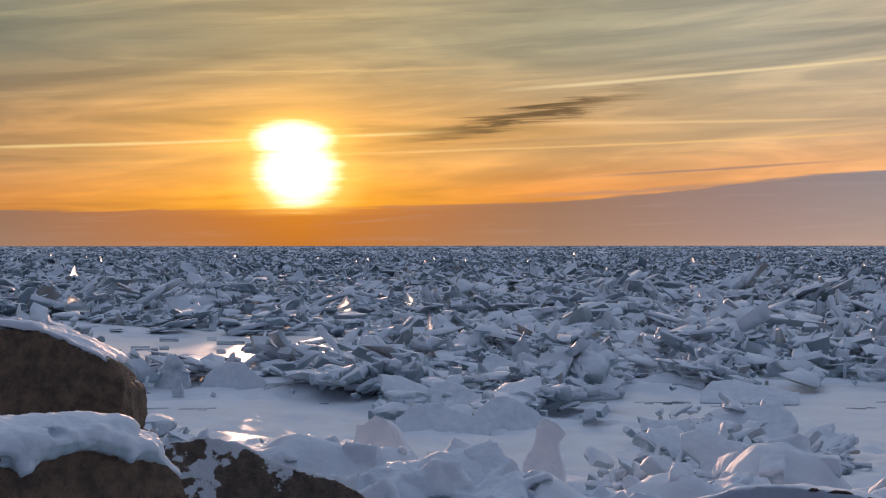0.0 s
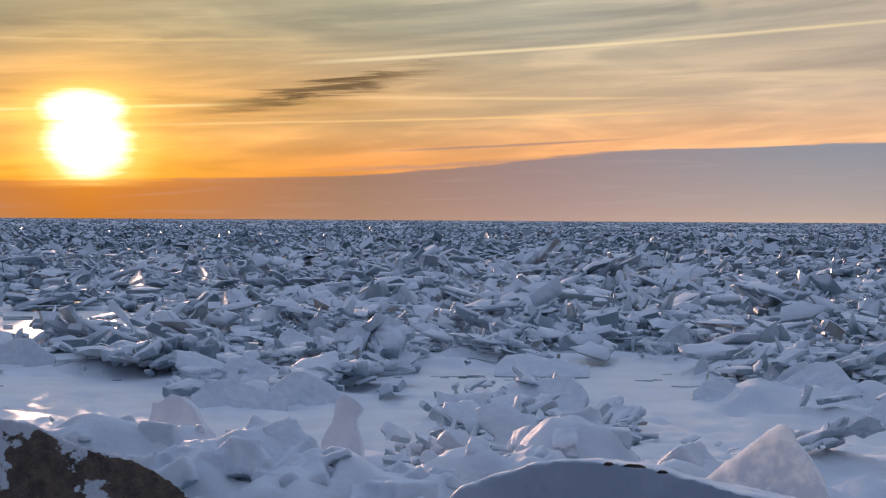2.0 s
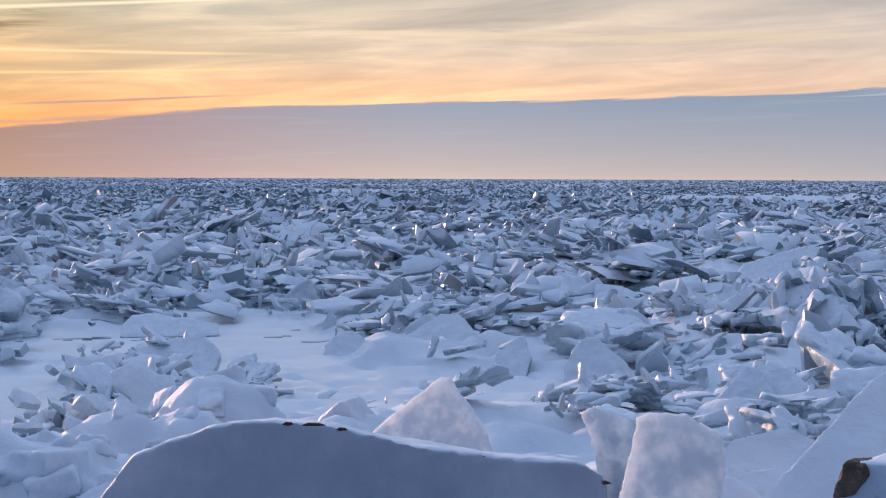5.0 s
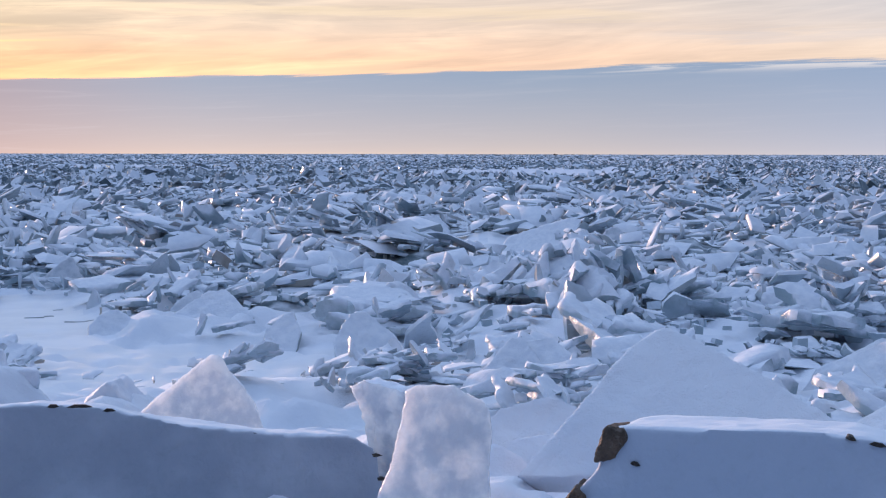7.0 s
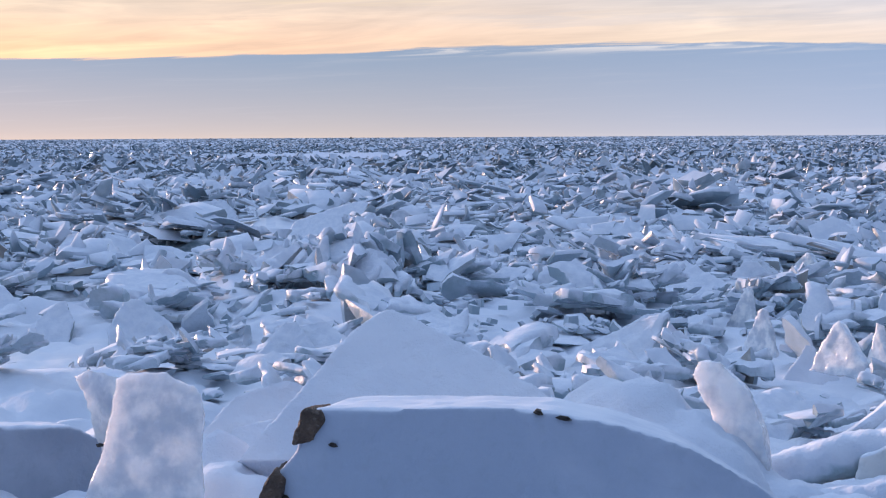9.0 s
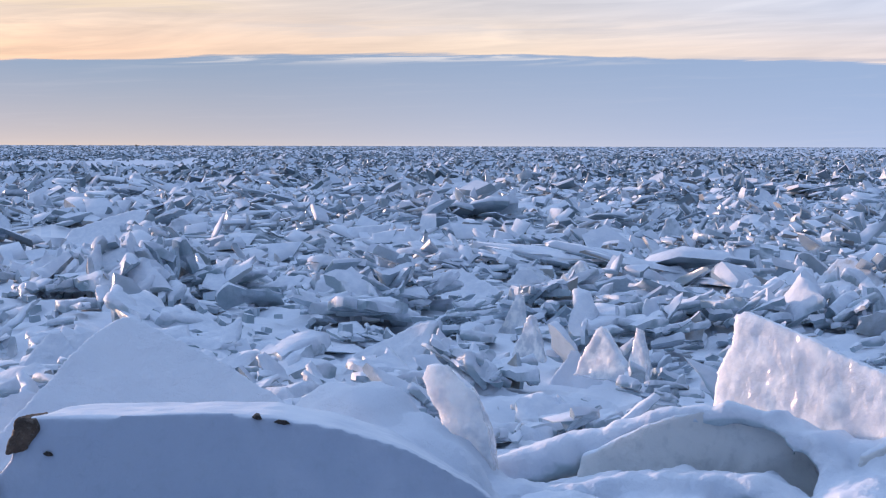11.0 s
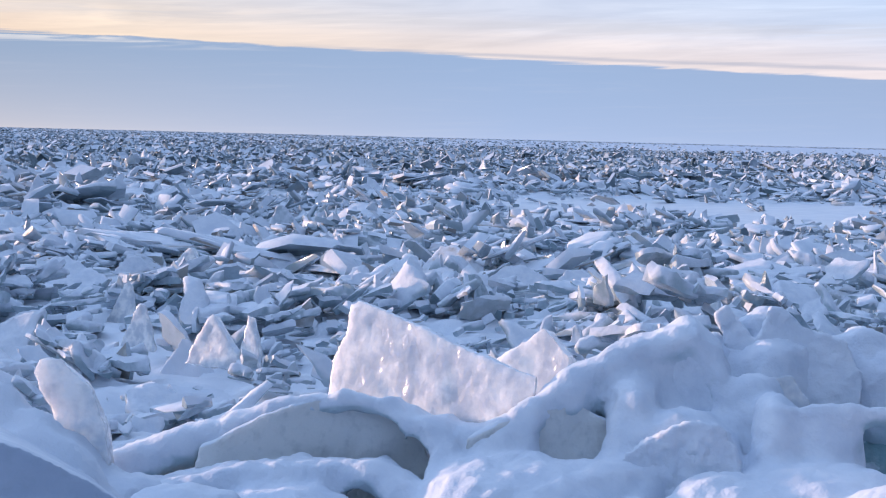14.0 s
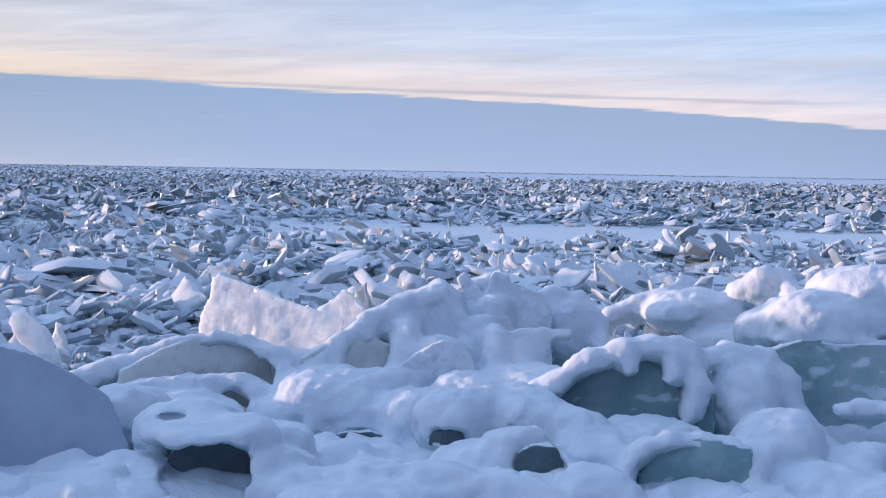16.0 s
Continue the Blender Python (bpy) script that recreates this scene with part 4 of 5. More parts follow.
RIDGE.lump(0.66, 8, 1.66, 0.123, 0.2, 0.185, 0)
RIDGE.lump(-1.42, 8.3, 1.88, 0.239, 0.35, 0.16, 0)
RIDGE.lump(-1.18, 8.4, 1.77, 0.258, 0.3, 0.162, 0)
RIDGE.lump(-1.26, 7.8, 1.94, 0.33, 0.3, 0.07, 0)
RIDGE.lump(-1.15, 7.9, 1.92, 0.273, 0.3, 0.085, 0)
RIDGE.lump(-0.99, 8.5, 1.74, 0.229, 0.3, 0.163, 0)
RIDGE.lump(-0.87, 8, 1.67, 0.215, 0.3, 0.154, 0)
RIDGE.lump(-1.88, 8.8, 1.86, 0.203, 0.3, 0.169, 0)
RIDGE.roll([(-1.01, 7.45, 1.66, 0.069), (-0.76, 7.5, 1.71, 0.081), (-0.39, 7.55, 1.73, 0.087), (0.05, 7.55, 1.73, 0.087), (0.33, 7.5, 1.72, 0.081), (0.61, 7.4, 1.67, 0.074)])
RIDGE.lump(-0.24, 7.5, 1.64, 0.75, 0.35, 0.144, 0)
RIDGE.lump(-0.92, 7.7, 1.61, 0.163, 0.3, 0.267, 0)
RIDGE.lump(-1.56, 7.75, 1.61, 0.119, 0.3, 0.209, 0)
RIDGE.lump(-1.53, 7.5, 1.62, 0.173, 0.3, 0.144, 0)
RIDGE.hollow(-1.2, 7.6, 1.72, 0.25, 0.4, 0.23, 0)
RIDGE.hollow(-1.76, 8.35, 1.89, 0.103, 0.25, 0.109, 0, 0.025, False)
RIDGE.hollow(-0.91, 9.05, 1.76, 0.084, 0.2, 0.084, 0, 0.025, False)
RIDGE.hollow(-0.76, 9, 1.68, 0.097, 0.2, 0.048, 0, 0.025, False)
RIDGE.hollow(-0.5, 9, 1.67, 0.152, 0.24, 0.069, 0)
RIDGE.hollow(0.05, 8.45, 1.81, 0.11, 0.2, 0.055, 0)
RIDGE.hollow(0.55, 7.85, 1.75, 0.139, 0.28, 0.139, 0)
RIDGE.hollow(1.32, 7.75, 1.76, 0.268, 0.3, 0.143, 0, 0.025, False)
RIDGE.hollow(-1.47, 8.05, 1.98, 0.093, 0.08, 0.022, 0, 0.025, False)
RIDGE.build("thick wind-rounded snow draped over heaped shore ice")
CAP = SnowMass(pose(-1.92, 7.76, 0, 0, 0, 33.9), (-1.15, -0.45, 1.5), (1.0, 1.2, 2.75), 0.018, -0.1)
CAP.lump(-0.78, 0.36, 2.22, 0.32, 0.38, 0.11)
CAP.lump(-0.35, 0.32, 2.30, 0.3, 0.36, 0.12, 20)
CAP.lump(0.08, 0.34, 2.31, 0.26, 0.36, 0.11, 70)
CAP.lump(0.38, 0.42, 2.2, 0.2, 0.32, 0.1, 10)
CAP.roll([(-0.95, 0.0, 2.16, 0.06), (-0.62, -0.03, 2.24, 0.07), (-0.45, 0.05, 2.3, 0.05), (-0.2, 0.0, 2.31, 0.07), (0.12, 0.02, 2.32, 0.06), (0.4, 0.06, 2.23, 0.05), (0.6, 0.1, 2.07, 0.035)])
CAP.roll([(-0.85, -0.04, 2.16, 0.06), (-0.9, -0.08, 2.02, 0.05), (-1.0, -0.1, 1.9, 0.06)])
CAP.roll([(-0.25, -0.01, 2.3, 0.06), (-0.3, -0.04, 2.19, 0.035)])
CAP.roll([(0.25, 0.02, 2.28, 0.05), (0.3, 0.0, 2.2, 0.03)])
CAP.hollow(-0.62, -0.02, 2.18, 0.09, 0.14, 0.05, 0, 0.02, False)
CAP.hollow(-0.42, 0.0, 2.24, 0.06, 0.1, 0.03, 0, 0.02, False)
CAP.hollow(-0.12, 0.02, 2.36, 0.07, 0.1, 0.04, 0, 0.02, False)
CAP.build("lumpy melting snow with pits on a low boulder", 0.05, 0.2, "snow_cap", "")

# ---------- snow heaps between the shore blocks ----------


def snow_heap(x0, y0, reach, count, low, high, seed, label):
    """Tumbled blocks under one skin of snow."""
    rg = random.Random(seed)
    bm = bmesh.new()
    for _ in range(count):
        x, y = x0 + rg.gauss(0, reach[0]), y0 + rg.gauss(0, reach[1])
        w = rg.uniform(low, high) * 1.35
        m = Matrix.Translation((x - x0, y - y0, level(x, y) - w * 0.16)) @ Euler((rg.uniform(-0.6, 0.6), rg.uniform(-0.6, 0.6), rg.uniform(0, 6.3))).to_matrix().to_4x4()
        bmesh.ops.create_cube(bm, size=1, matrix=m @ Matrix.Diagonal((w, w * rg.uniform(0.5, 1.0), w * rg.uniform(0.35, 0.7), 1)))
    ob = part("snow_heap", bm, M_SNOWY)
    ob.location = (x0, y0, 0)
    melted(ob, 0.027, 5, 0.06, 0.2)
    return tagged(ob, label, "snow heap", kind="stuff")


for spec in ((1.4, 12.8, (1.8, 0.9), 80, 0.08, 0.24, 3), (0.4, 11.9, (0.9, 0.35), 34, 0.14, 0.36, 21), (1.9, 11.3, (0.5, 0.4), 22, 0.14, 0.34, 22), (-0.9, 13.6, (0.7, 0.5), 16, 0.1, 0.3, 23), (3.6, 9.4, (0.9, 0.9), 26, 0.14, 0.34, 12), (3.0, 15.8, (1.3, 1.0), 40, 0.16, 0.4, 15)):
    snow_heap(*spec, "tumbled ice blocks softened by snow on the shore")

# ---------- larger plates in the rubble ----------


CLEARINGS = []


def lying(x, y, z, width, height, lean, turn, peak, mat):
    """One large broken plate leaning in the rubble; peak tells where along its width it is highest."""
    CLEARINGS.append((x, y, width, 7.0 if mat is M_GLASS else 0.9 + 0.3 * width))
    rg = random.Random(round(x * 100) + round(y * 10))
    p = peak - 0.5
    low = 0.06 if mat in (M_SNOW, M_FROST, M_GLASS) else 0.35
    outline = [(-0.5, -0.2 / height), (-0.5 + rg.uniform(0, 0.05), low + rg.uniform(-0.05, 0.12)), (p * 0.8 - 0.3 * low - 0.03, 0.95 + rg.uniform(-0.06, 0.02)), (p * 0.9 + 0.25 * low + 0.02, 1.0),
               (0.5 - rg.uniform(0, 0.06), low + 0.4 * max(p, 0) + rg.uniform(-0.05, 0.1)), (0.5, -0.2 / height)]
    looks = {"snowy_lake_ice": "snowy broken ice plate leaning in the rubble", "dark_edged_ice": "ice plate with a dark wet edge in the rubble", "sandy_ice": "sand-stained ice plate leaning in the rubble",
             "frosted_ice": "translucent shard of ice standing in the rubble", "clear_ice": "glassy shard of clear ice glowing in low sun", "snow": "tilted ice plate blanketed in snow"}
    v = max(0.024, math.hypot(x, y) * 0.0018)
    return block("ice_plate", pose(x, y, z, -lean, 0, turn), [(a * width, b * height) for a, b in outline], min(0.24, 0.1 + 0.08 * width), mat, looks[mat.name], "ice plate", "large plates in the rubble", v, 2, 0.07, 0.3)


lying(-0.44, 48.00, 0.06, 0.67, 1.06, 5, -9, 0.45, M_GLASS)
lying(-1.16, 47.98, 0.06, 0.83, 0.54, 5, 21, 0.5, M_DARK)
lying(-4.63, 68.84, 0.36, 1.02, 0.67, 5, -6, 0.6, M_GLASS)
lying(-15.98, 64.03, 0.60, 1.35, 0.72, 10, -16, 0.2, M_GLASS)
lying(-1.77, 40.90, -0.02, 1.04, 1.15, 65, -18, 0.9, M_SLAB)
lying(0.25, 30.37, -0.02, 1.69, 0.90, 55, -15, 0.2, M_SLAB)
lying(1.30, 27.50, -0.02, 1.44, 0.73, 45, 22, 0.5, M_DARK)
lying(-0.04, 27.00, -0.02, 1.94, 0.65, 50, -10, 0.3, M_SLAB)
lying(2.36, 37.37, -0.02, 0.92, 0.75, 30, 16, 0.2, M_SLAB)
lying(5.33, 26.16, -0.02, 1.96, 0.93, 55, -41, 0.6, M_SLAB)
lying(-6.30, 34.22, -0.02, 0.94, 0.90, 15, 10, 0.5, M_SLAB)
lying(-4.92, 34.21, -0.02, 1.70, 0.81, 35, -12, 0.4, M_SLAB)
lying(12.52, 26.22, -0.59, 1.63, 1.12, 38, -36, 0.75, M_SLAB)
lying(16.61, 36.46, -0.32, 2.84, 1.17, 60, -35, 0.6, M_DARK)
lying(18.24, 35.66, -0.28, 1.53, 0.89, 45, -2, 0.3, M_SLAB)
lying(6.67, 31.89, -0.02, 2.15, 1.06, 70, -12, 0.2, M_SLAB)
lying(2.46, 38.56, -0.02, 1.02, 0.75, 40, 16, 0.2, M_SLAB)
lying(1.50, 37.48, -0.02, 1.49, 0.93, 55, -13, 0.2, M_DARK)
lying(3.34, 75.45, -0.02, 3.39, 0.99, 20, -3, 0.4, M_DARK)
lying(11.34, 28.73, -0.02, 1.01, 0.70, 40, -42, 0.4, M_SLAB)
lying(9.13, 27.21, -0.02, 0.99, 0.67, 55, -19, 0.5, M_DARK)
lying(11.25, 36.97, -0.02, 1.05, 0.79, 20, -27, 0.6, M_SLAB)
lying(5.44, 34.81, -0.02, 1.62, 0.70, 65, -9, 0.3, M_DARK)
lying(30.02, 51.51, -0.02, 3.78, 1.43, 50, -41, 0.7, M_SLAB)
lying(29.89, 42.61, -0.02, 2.82, 1.96, 55, -65, 0.85, M_SLAB)
lying(30.52, 38.88, -0.02, 1.53, 1.03, 15, -49, 0.5, M_SLAB)
lying(25.37, 31.50, -0.02, 1.15, 0.81, 20, -14, 0.25, M_DARK)
lying(19.09, 24.54, -0.02, 0.89, 0.98, 25, -68, 0.1, M_SLAB)
lying(18.59, 28.64, -0.02, 0.73, 0.87, 15, -54, 0.2, M_FROST)
lying(16.51, 24.27, -0.02, 0.83, 0.42, 25, -25, 0.6, M_DARK)
lying(11.18, 20.22, -0.02, 0.83, 0.71, 60, -40, 0.5, M_SLAB)
lying(16.12, 21.36, -0.02, 1.38, 0.84, 50, -48, 0.45, M_SLAB)
lying(11.52, 16.86, 0.06, 1.61, 1.07, 50, -50, 0.5, M_SLAB)
lying(15.08, 14.41, 0.02, 1.26, 1.13, 45, -82, 0.85, M_SLAB)
lying(11.91, 22.12, -0.02, 1.28, 0.99, 50, -14, 0.5, M_SLAB)
lying(10.86, 26.79, -0.02, 1.84, 1.16, 55, -48, 0.4, M_DARK)
lying(10.98, 23.73, -0.02, 0.73, 0.86, 50, -41, 0.5, M_DARK)
lying(24.05, 20.52, -0.02, 1.76, 1.32, 60, -59, 0.2, M_DARK)
lying(26.94, 21.14, -0.02, 1.10, 0.61, 30, -62, 0.4, M_SLAB)
lying(16.48, 15.74, -0.38, 1.31, 1.41, 45, -81, 0.85, M_SLAB)
lying(20.24, 16.16, -0.19, 0.73, 1.01, 10, -91, 0.6, M_FROST)
lying(17.91, 13.95, -0.09, 0.82, 0.88, 8, -92, 0.5, M_FROST)
lying(16.35, 11.35, 0.39, 0.94, 0.55, 12, -95, 0.35, M_FROST)
lying(16.37, 10.79, 0.41, 0.37, 0.57, 8, -96, 0.3, M_FROST)
lying(16.51, 11.82, -0.36, 1.29, 1.03, 35, -53, 0.42, M_SNOW)
lying(14.76, 11.61, -0.22, 1.49, 0.81, 42, -50, 0.1, M_SNOW)
lying(29.12, 21.33, -0.02, 1.17, 0.66, 15, -93, 0.5, M_FROST)
lying(31.62, 15.43, -0.02, 1.91, 1.05, 40, -93, 0.3, M_TAN)
lying(31.00, 13.24, -0.02, 1.64, 0.74, 45, -66, 0.4, M_DARK)
lying(29.74, 11.23, -0.02, 1.64, 0.87, 45, -68, 0.4, M_DARK)
lying(35.12, 22.16, -0.02, 0.36, 0.80, 5, -77, 0.7, M_SLAB)
lying(30.55, 19.55, -0.02, 1.12, 0.58, 30, -67, 0.6, M_SLAB)
lying(42.17, 26.99, -0.02, 1.21, 1.06, 10, -77, 0.3, M_SLAB)
lying(27.78, 21.69, -0.02, 1.16, 0.60, 35, -61, 0.4, M_DARK)
lying(24.22, 20.80, -0.02, 1.41, 0.94, 50, -39, 0.2, M_DARK)
lying(28.99, 8.40, -0.02, 1.56, 0.79, 30, -73, 0.5, M_DARK)
lying(29.46, 6.23, -0.02, 1.69, 0.78, 25, -68, 0.6, M_DARK)
lying(20.42, 7.69, -0.02, 0.38, 0.70, 15, -89, 0.3, M_SLAB)
lying(44.57, 13.68, -0.02, 0.70, 0.67, 10, -113, 0.6, M_FROST)
lying(62.28, 21.78, -0.08, 1.86, 0.79, 15, -106, 0.3, M_TAN)
lying(56.82, 29.34, -0.16, 1.61, 0.85, 10, -102, 0.7, M_FROST)
lying(11.28, 16.98, 0.06, 0.96, 1.00, 45, -44, 0.5, M_DARK)

# ---------- broken plates on the lake ----------


rng = np.random.default_rng(7)


def plate_template(sides, ragged=0.3):
    """Vertices and triangles of a small bare plate of unit size and unit thickness, open below."""
    ang = np.sort(np.linspace(0, 2 * np.pi, sides, endpoint=False) + rng.uniform(-0.4, 0.4, sides))
    rad = 0.5 * (1 + rng.uniform(-ragged, ragged, sides))
    px, py = rad * np.cos(ang), rad * np.sin(ang) * rng.uniform(0.45, 1.0)
    v = np.concatenate([np.stack([px * k, py * k, np.full(sides, z) + rng.uniform(-0.1, 0.1, sides)], 1) for k, z in ((1.0, -0.5), (0.93, 0.5))])
    f = [q for i in range(sides) for q in ((i, (i + 1) % sides, (i + 1) % sides + sides), (i, (i + 1) % sides + sides, i + sides))]
    return v, np.array(f + [(sides, sides + i, sides + i + 1) for i in range(1, sides - 1)])


def broken_outline(corners, cuts, flat, pointed=False):
    """A closed outline with straight broken sides, each cut into a few uneven steps."""
    if pointed:
        pts = [(-0.34, -0.5), (0.34, -0.5), (rng.uniform(0.22, 0.36), rng.uniform(-0.3, 0.15)), (rng.uniform(-0.25, 0.25), 0.5), (rng.uniform(-0.38, -0.25), rng.uniform(-0.3, 0.1))]
    else:
        ang = np.linspace(0, 2 * np.pi, corners, endpoint=False) + rng.uniform(-0.5, 0.5, corners)
        rad = 0.5 * (1 + rng.uniform(-0.4, 0.35, corners))
        pts = [(r * math.cos(a), r * math.sin(a) * flat) for a, r in zip(ang, rad)]
    out = []
    for (x0, y0), (x1, y1) in zip(pts, pts[1:] + pts[:1]):
        for c in range(cuts + 1):
            t = (c + (rng.uniform(-0.3, 0.3) if c else 0)) / (cuts + 1)
            j = rng.normal(0, 0.07) if c else 0
            out.append((x0 + (x1 - x0) * t - (y1 - y0) * j, y0 + (y1 - y0) * t + (x1 - x0) * j))
    return np.array(out)


def slab(corners, cuts, flat, thick, snow, pointed=False, light=False):
    """One broken plate: a chipped ice edge below, a layer of snow with a soft rim on top."""
    o = broken_outline(corners, cuts, flat, pointed)
    n = len(o)
    rings = [(0.95, -0.5), (1.0, -0.2), (0.99, 0.5)]
    if light:
        rings = [(0.97, -0.5), (1.0, 0.35), (0.86, 0.55 + snow)]
    elif snow > 0:
        rings += [(1.0, 0.52 + snow * 0.4), (0.92, 0.5 + snow * 0.9), (0.62, 0.5 + snow)]
    sway, bend, lump = rng.normal(0, 0.7, 2), rng.normal(0, 0.10), rng.uniform(0, 6.283, 2)
    v = []
    for q, (k, z) in enumerate(rings):
        wob = rng.normal(0, 0.018 if q else 0.03, n)
        x, y = o[:, 0] * (k + wob), o[:, 1] * (k + wob)
        zz = z * thick * (1 + sway[0] * x + sway[1] * y) + rng.normal(0, 0.06, n) * thick + bend * (x * x - y * y * 0.5)
        if q > 2:
            zz += thick * 0.35 * np.sin(9 * x + lump[0]) * np.sin(8 * y + lump[1])
        v.append(np.stack([x, y, zz], 1))
    v = np.concatenate(v + [np.array([[0, 0, rings[-1][1] * thick * 1.03]])])
    f = []
    for q in range(len(rings) - 1):
        for i in range(n):
            a, b = q * n + i, q * n + (i + 1) % n
            f += [(a, b, b + n), (a, b + n, a + n)]
    t = (len(rings) - 1) * n
    f += [(t + i, t + (i + 1) % n, len(v) - 1) for i in range(n)] + [(0, i + 1, i) for i in range(1, n - 1)]
    return v, np.array(f)


def joined(pieces):
    """Several (matrix, vertices, triangles) as one."""
    vs, fs, base = [], [], 0
    for m, v, f in pieces:
        a = np.array(m)
        vs.append(v @ a[:3, :3].T + a[:3, 3])
        fs.append(f + base)
        base += len(v)
    return np.concatenate(vs), np.concatenate(fs)


def turned(way, tilt, spin):
    return Matrix.Rotation(way, 4, "Z") @ Matrix.Rotation(tilt, 4, "X") @ Matrix.Rotation(spin, 4, "Z")


def one_plate(cuts, light=False):
    return slab(int(rng.integers(4, 8)), cuts, float(rng.uniform(0.4, 0.95)), float(rng.uniform(0.05, 0.1)), float(rng.uniform(0.5, 1.2)), False, light)


def splinter(cuts, light=False):
    return slab(5, cuts, 0.9, float(rng.uniform(0.08, 0.18)), 0.0, True, light)


def tiled(count):
    """Places of plates pushed over one another like roof tiles: a matrix each, and whether it is a splinter."""
    count += int(rng.integers(0, 3))
    for i in range(count):
        at = Matrix.Translation((rng.uniform(-0.3, 0.3), -0.35 + 0.7 * i / count, -0.04 + 0.18 * i / count * rng.uniform(0.4, 1)))
        yield at @ turned(rng.uniform(-0.5, 0.5), 0.2 + rng.uniform(-0.2, 0.25), rng.uniform(0, 6.283)) @ Matrix.Scale(rng.uniform(0.45, 0.85), 4), False


def tumbled(count, rise=0.2):
    """Places of plates and splinters in a tumbled pile, most of them leaning one way."""
    way = rng.uniform(0, 6.283)
    for i in range(count + int(rng.integers(0, 4))):
        a, r = rng.uniform(0, 6.283), 0.48 * math.sqrt(rng.uniform(0, 1))
        x, y, up = r * math.cos(a), r * math.sin(a), rise * (1 - r / 0.48)
        k = rng.uniform(0.22, 0.6) * (1.15 - r * 0.6)
        pick = rng.uniform(0, 1)
        if pick > 0.88:
            yield Matrix.Translation((x, y, up * 0.8 + k * 0.12)) @ turned(way + rng.normal(0, 0.9), 1.57 + rng.normal(0, 0.35), rng.normal(0, 0.25)) @ Matrix.Scale(k * 0.75, 4), True
        else:
            tilt = rng.uniform(0.02, 0.32) if pick < 0.55 else rng.uniform(0.32, 1.0)
            yield Matrix.Translation((x, y, up * rng.uniform(0.5, 1.0) - 0.02 + 0.08 * math.sin(tilt))) @ turned(way + rng.normal(0, 0.7), tilt, rng.uniform(0, 6.283)) @ Matrix.Diagonal((k * rng.uniform(0.9, 1.6), k * rng.uniform(0.7, 1.1), k * rng.uniform(0.8, 1.5), 1)), False


def pile_shape(places):
    return joined([(m, *(splinter(0, True) if sharp else one_plate(0, True))) for m, sharp in places])


def softened(shape, voxel, lumps, tris):
    """A plate after weeks of snow and wind: rounded and uneven, thinned to a few triangles."""
    ob = new("draft", mesh_from("draft", *shape, None))
    melted(ob, voxel, 2, lumps, 0.22)
    for mod in ob.modifiers:
        if mod.type == "DISPLACE":
            mod.texture_coords = "LOCAL"
    full = len(ob.evaluated_get(bpy.context.evaluated_depsgraph_get()).data.polygons)
    d = ob.modifiers.new("thin", "DECIMATE")
    d.ratio = min(1.0, tris / (2.0 * full))
    me = ob.evaluated_get(bpy.context.evaluated_depsgraph_get()).data
    me.calc_loop_triangles()
    v, f = np.array([q.co[:] for q in me.vertices]), np.array([q.vertices[:] for q in me.loop_triangles])
    bpy.data.objects.remove(ob)
    return v, f


ROUND = [softened(one_plate(2), 0.02, 0.05, 150) for _ in range(32)]
CHIPPED = [softened(one_plate(1), 0.025, 0.05, 90) for _ in range(24)]
ROUGH = [one_plate(0, True) for _ in range(24)]
PILES = [list(tiled(6)) for _ in range(6)] + [list(tumbled(15)) for _ in range(14)]
PILES_FAR = [pile_shape(tiled(4)) for _ in range(4)] + [pile_shape(tumbled(9)) for _ in range(14)]
SHARDS = [softened(splinter(1), 0.024, 0.05, 80) for _ in range(14)]
FLAKES = [plate_template(int(rng.integers(4, 6))) for _ in range(30)]
A0, A1 = radians(-30), radians(112)


def rotations(yaw, tilt, way):
    """Matrices: a turn about z, then a tilt about a level axis."""
    c, s = np.cos(yaw), np.sin(yaw)
    rz = np.zeros((len(yaw), 3, 3))
    rz[:, 0, 0], rz[:, 0, 1], rz[:, 1, 0], rz[:, 1, 1], rz[:, 2, 2] = c, -s, s, c, 1
    kx, ky = np.cos(way), np.sin(way)
    ct, st = np.cos(tilt), np.sin(tilt)
    rt = np.zeros_like(rz)
    rt[:, 0, 0], rt[:, 0, 1], rt[:, 0, 2] = ct + kx * kx * (1 - ct), kx * ky * (1 - ct), ky * st
    rt[:, 1, 0], rt[:, 1, 1], rt[:, 1, 2] = kx * ky * (1 - ct), ct + ky * ky * (1 - ct), -kx * st
    rt[:, 2, 0], rt[:, 2, 1], rt[:, 2, 2] = -ky * st, kx * st, ct
    return rt @ rz


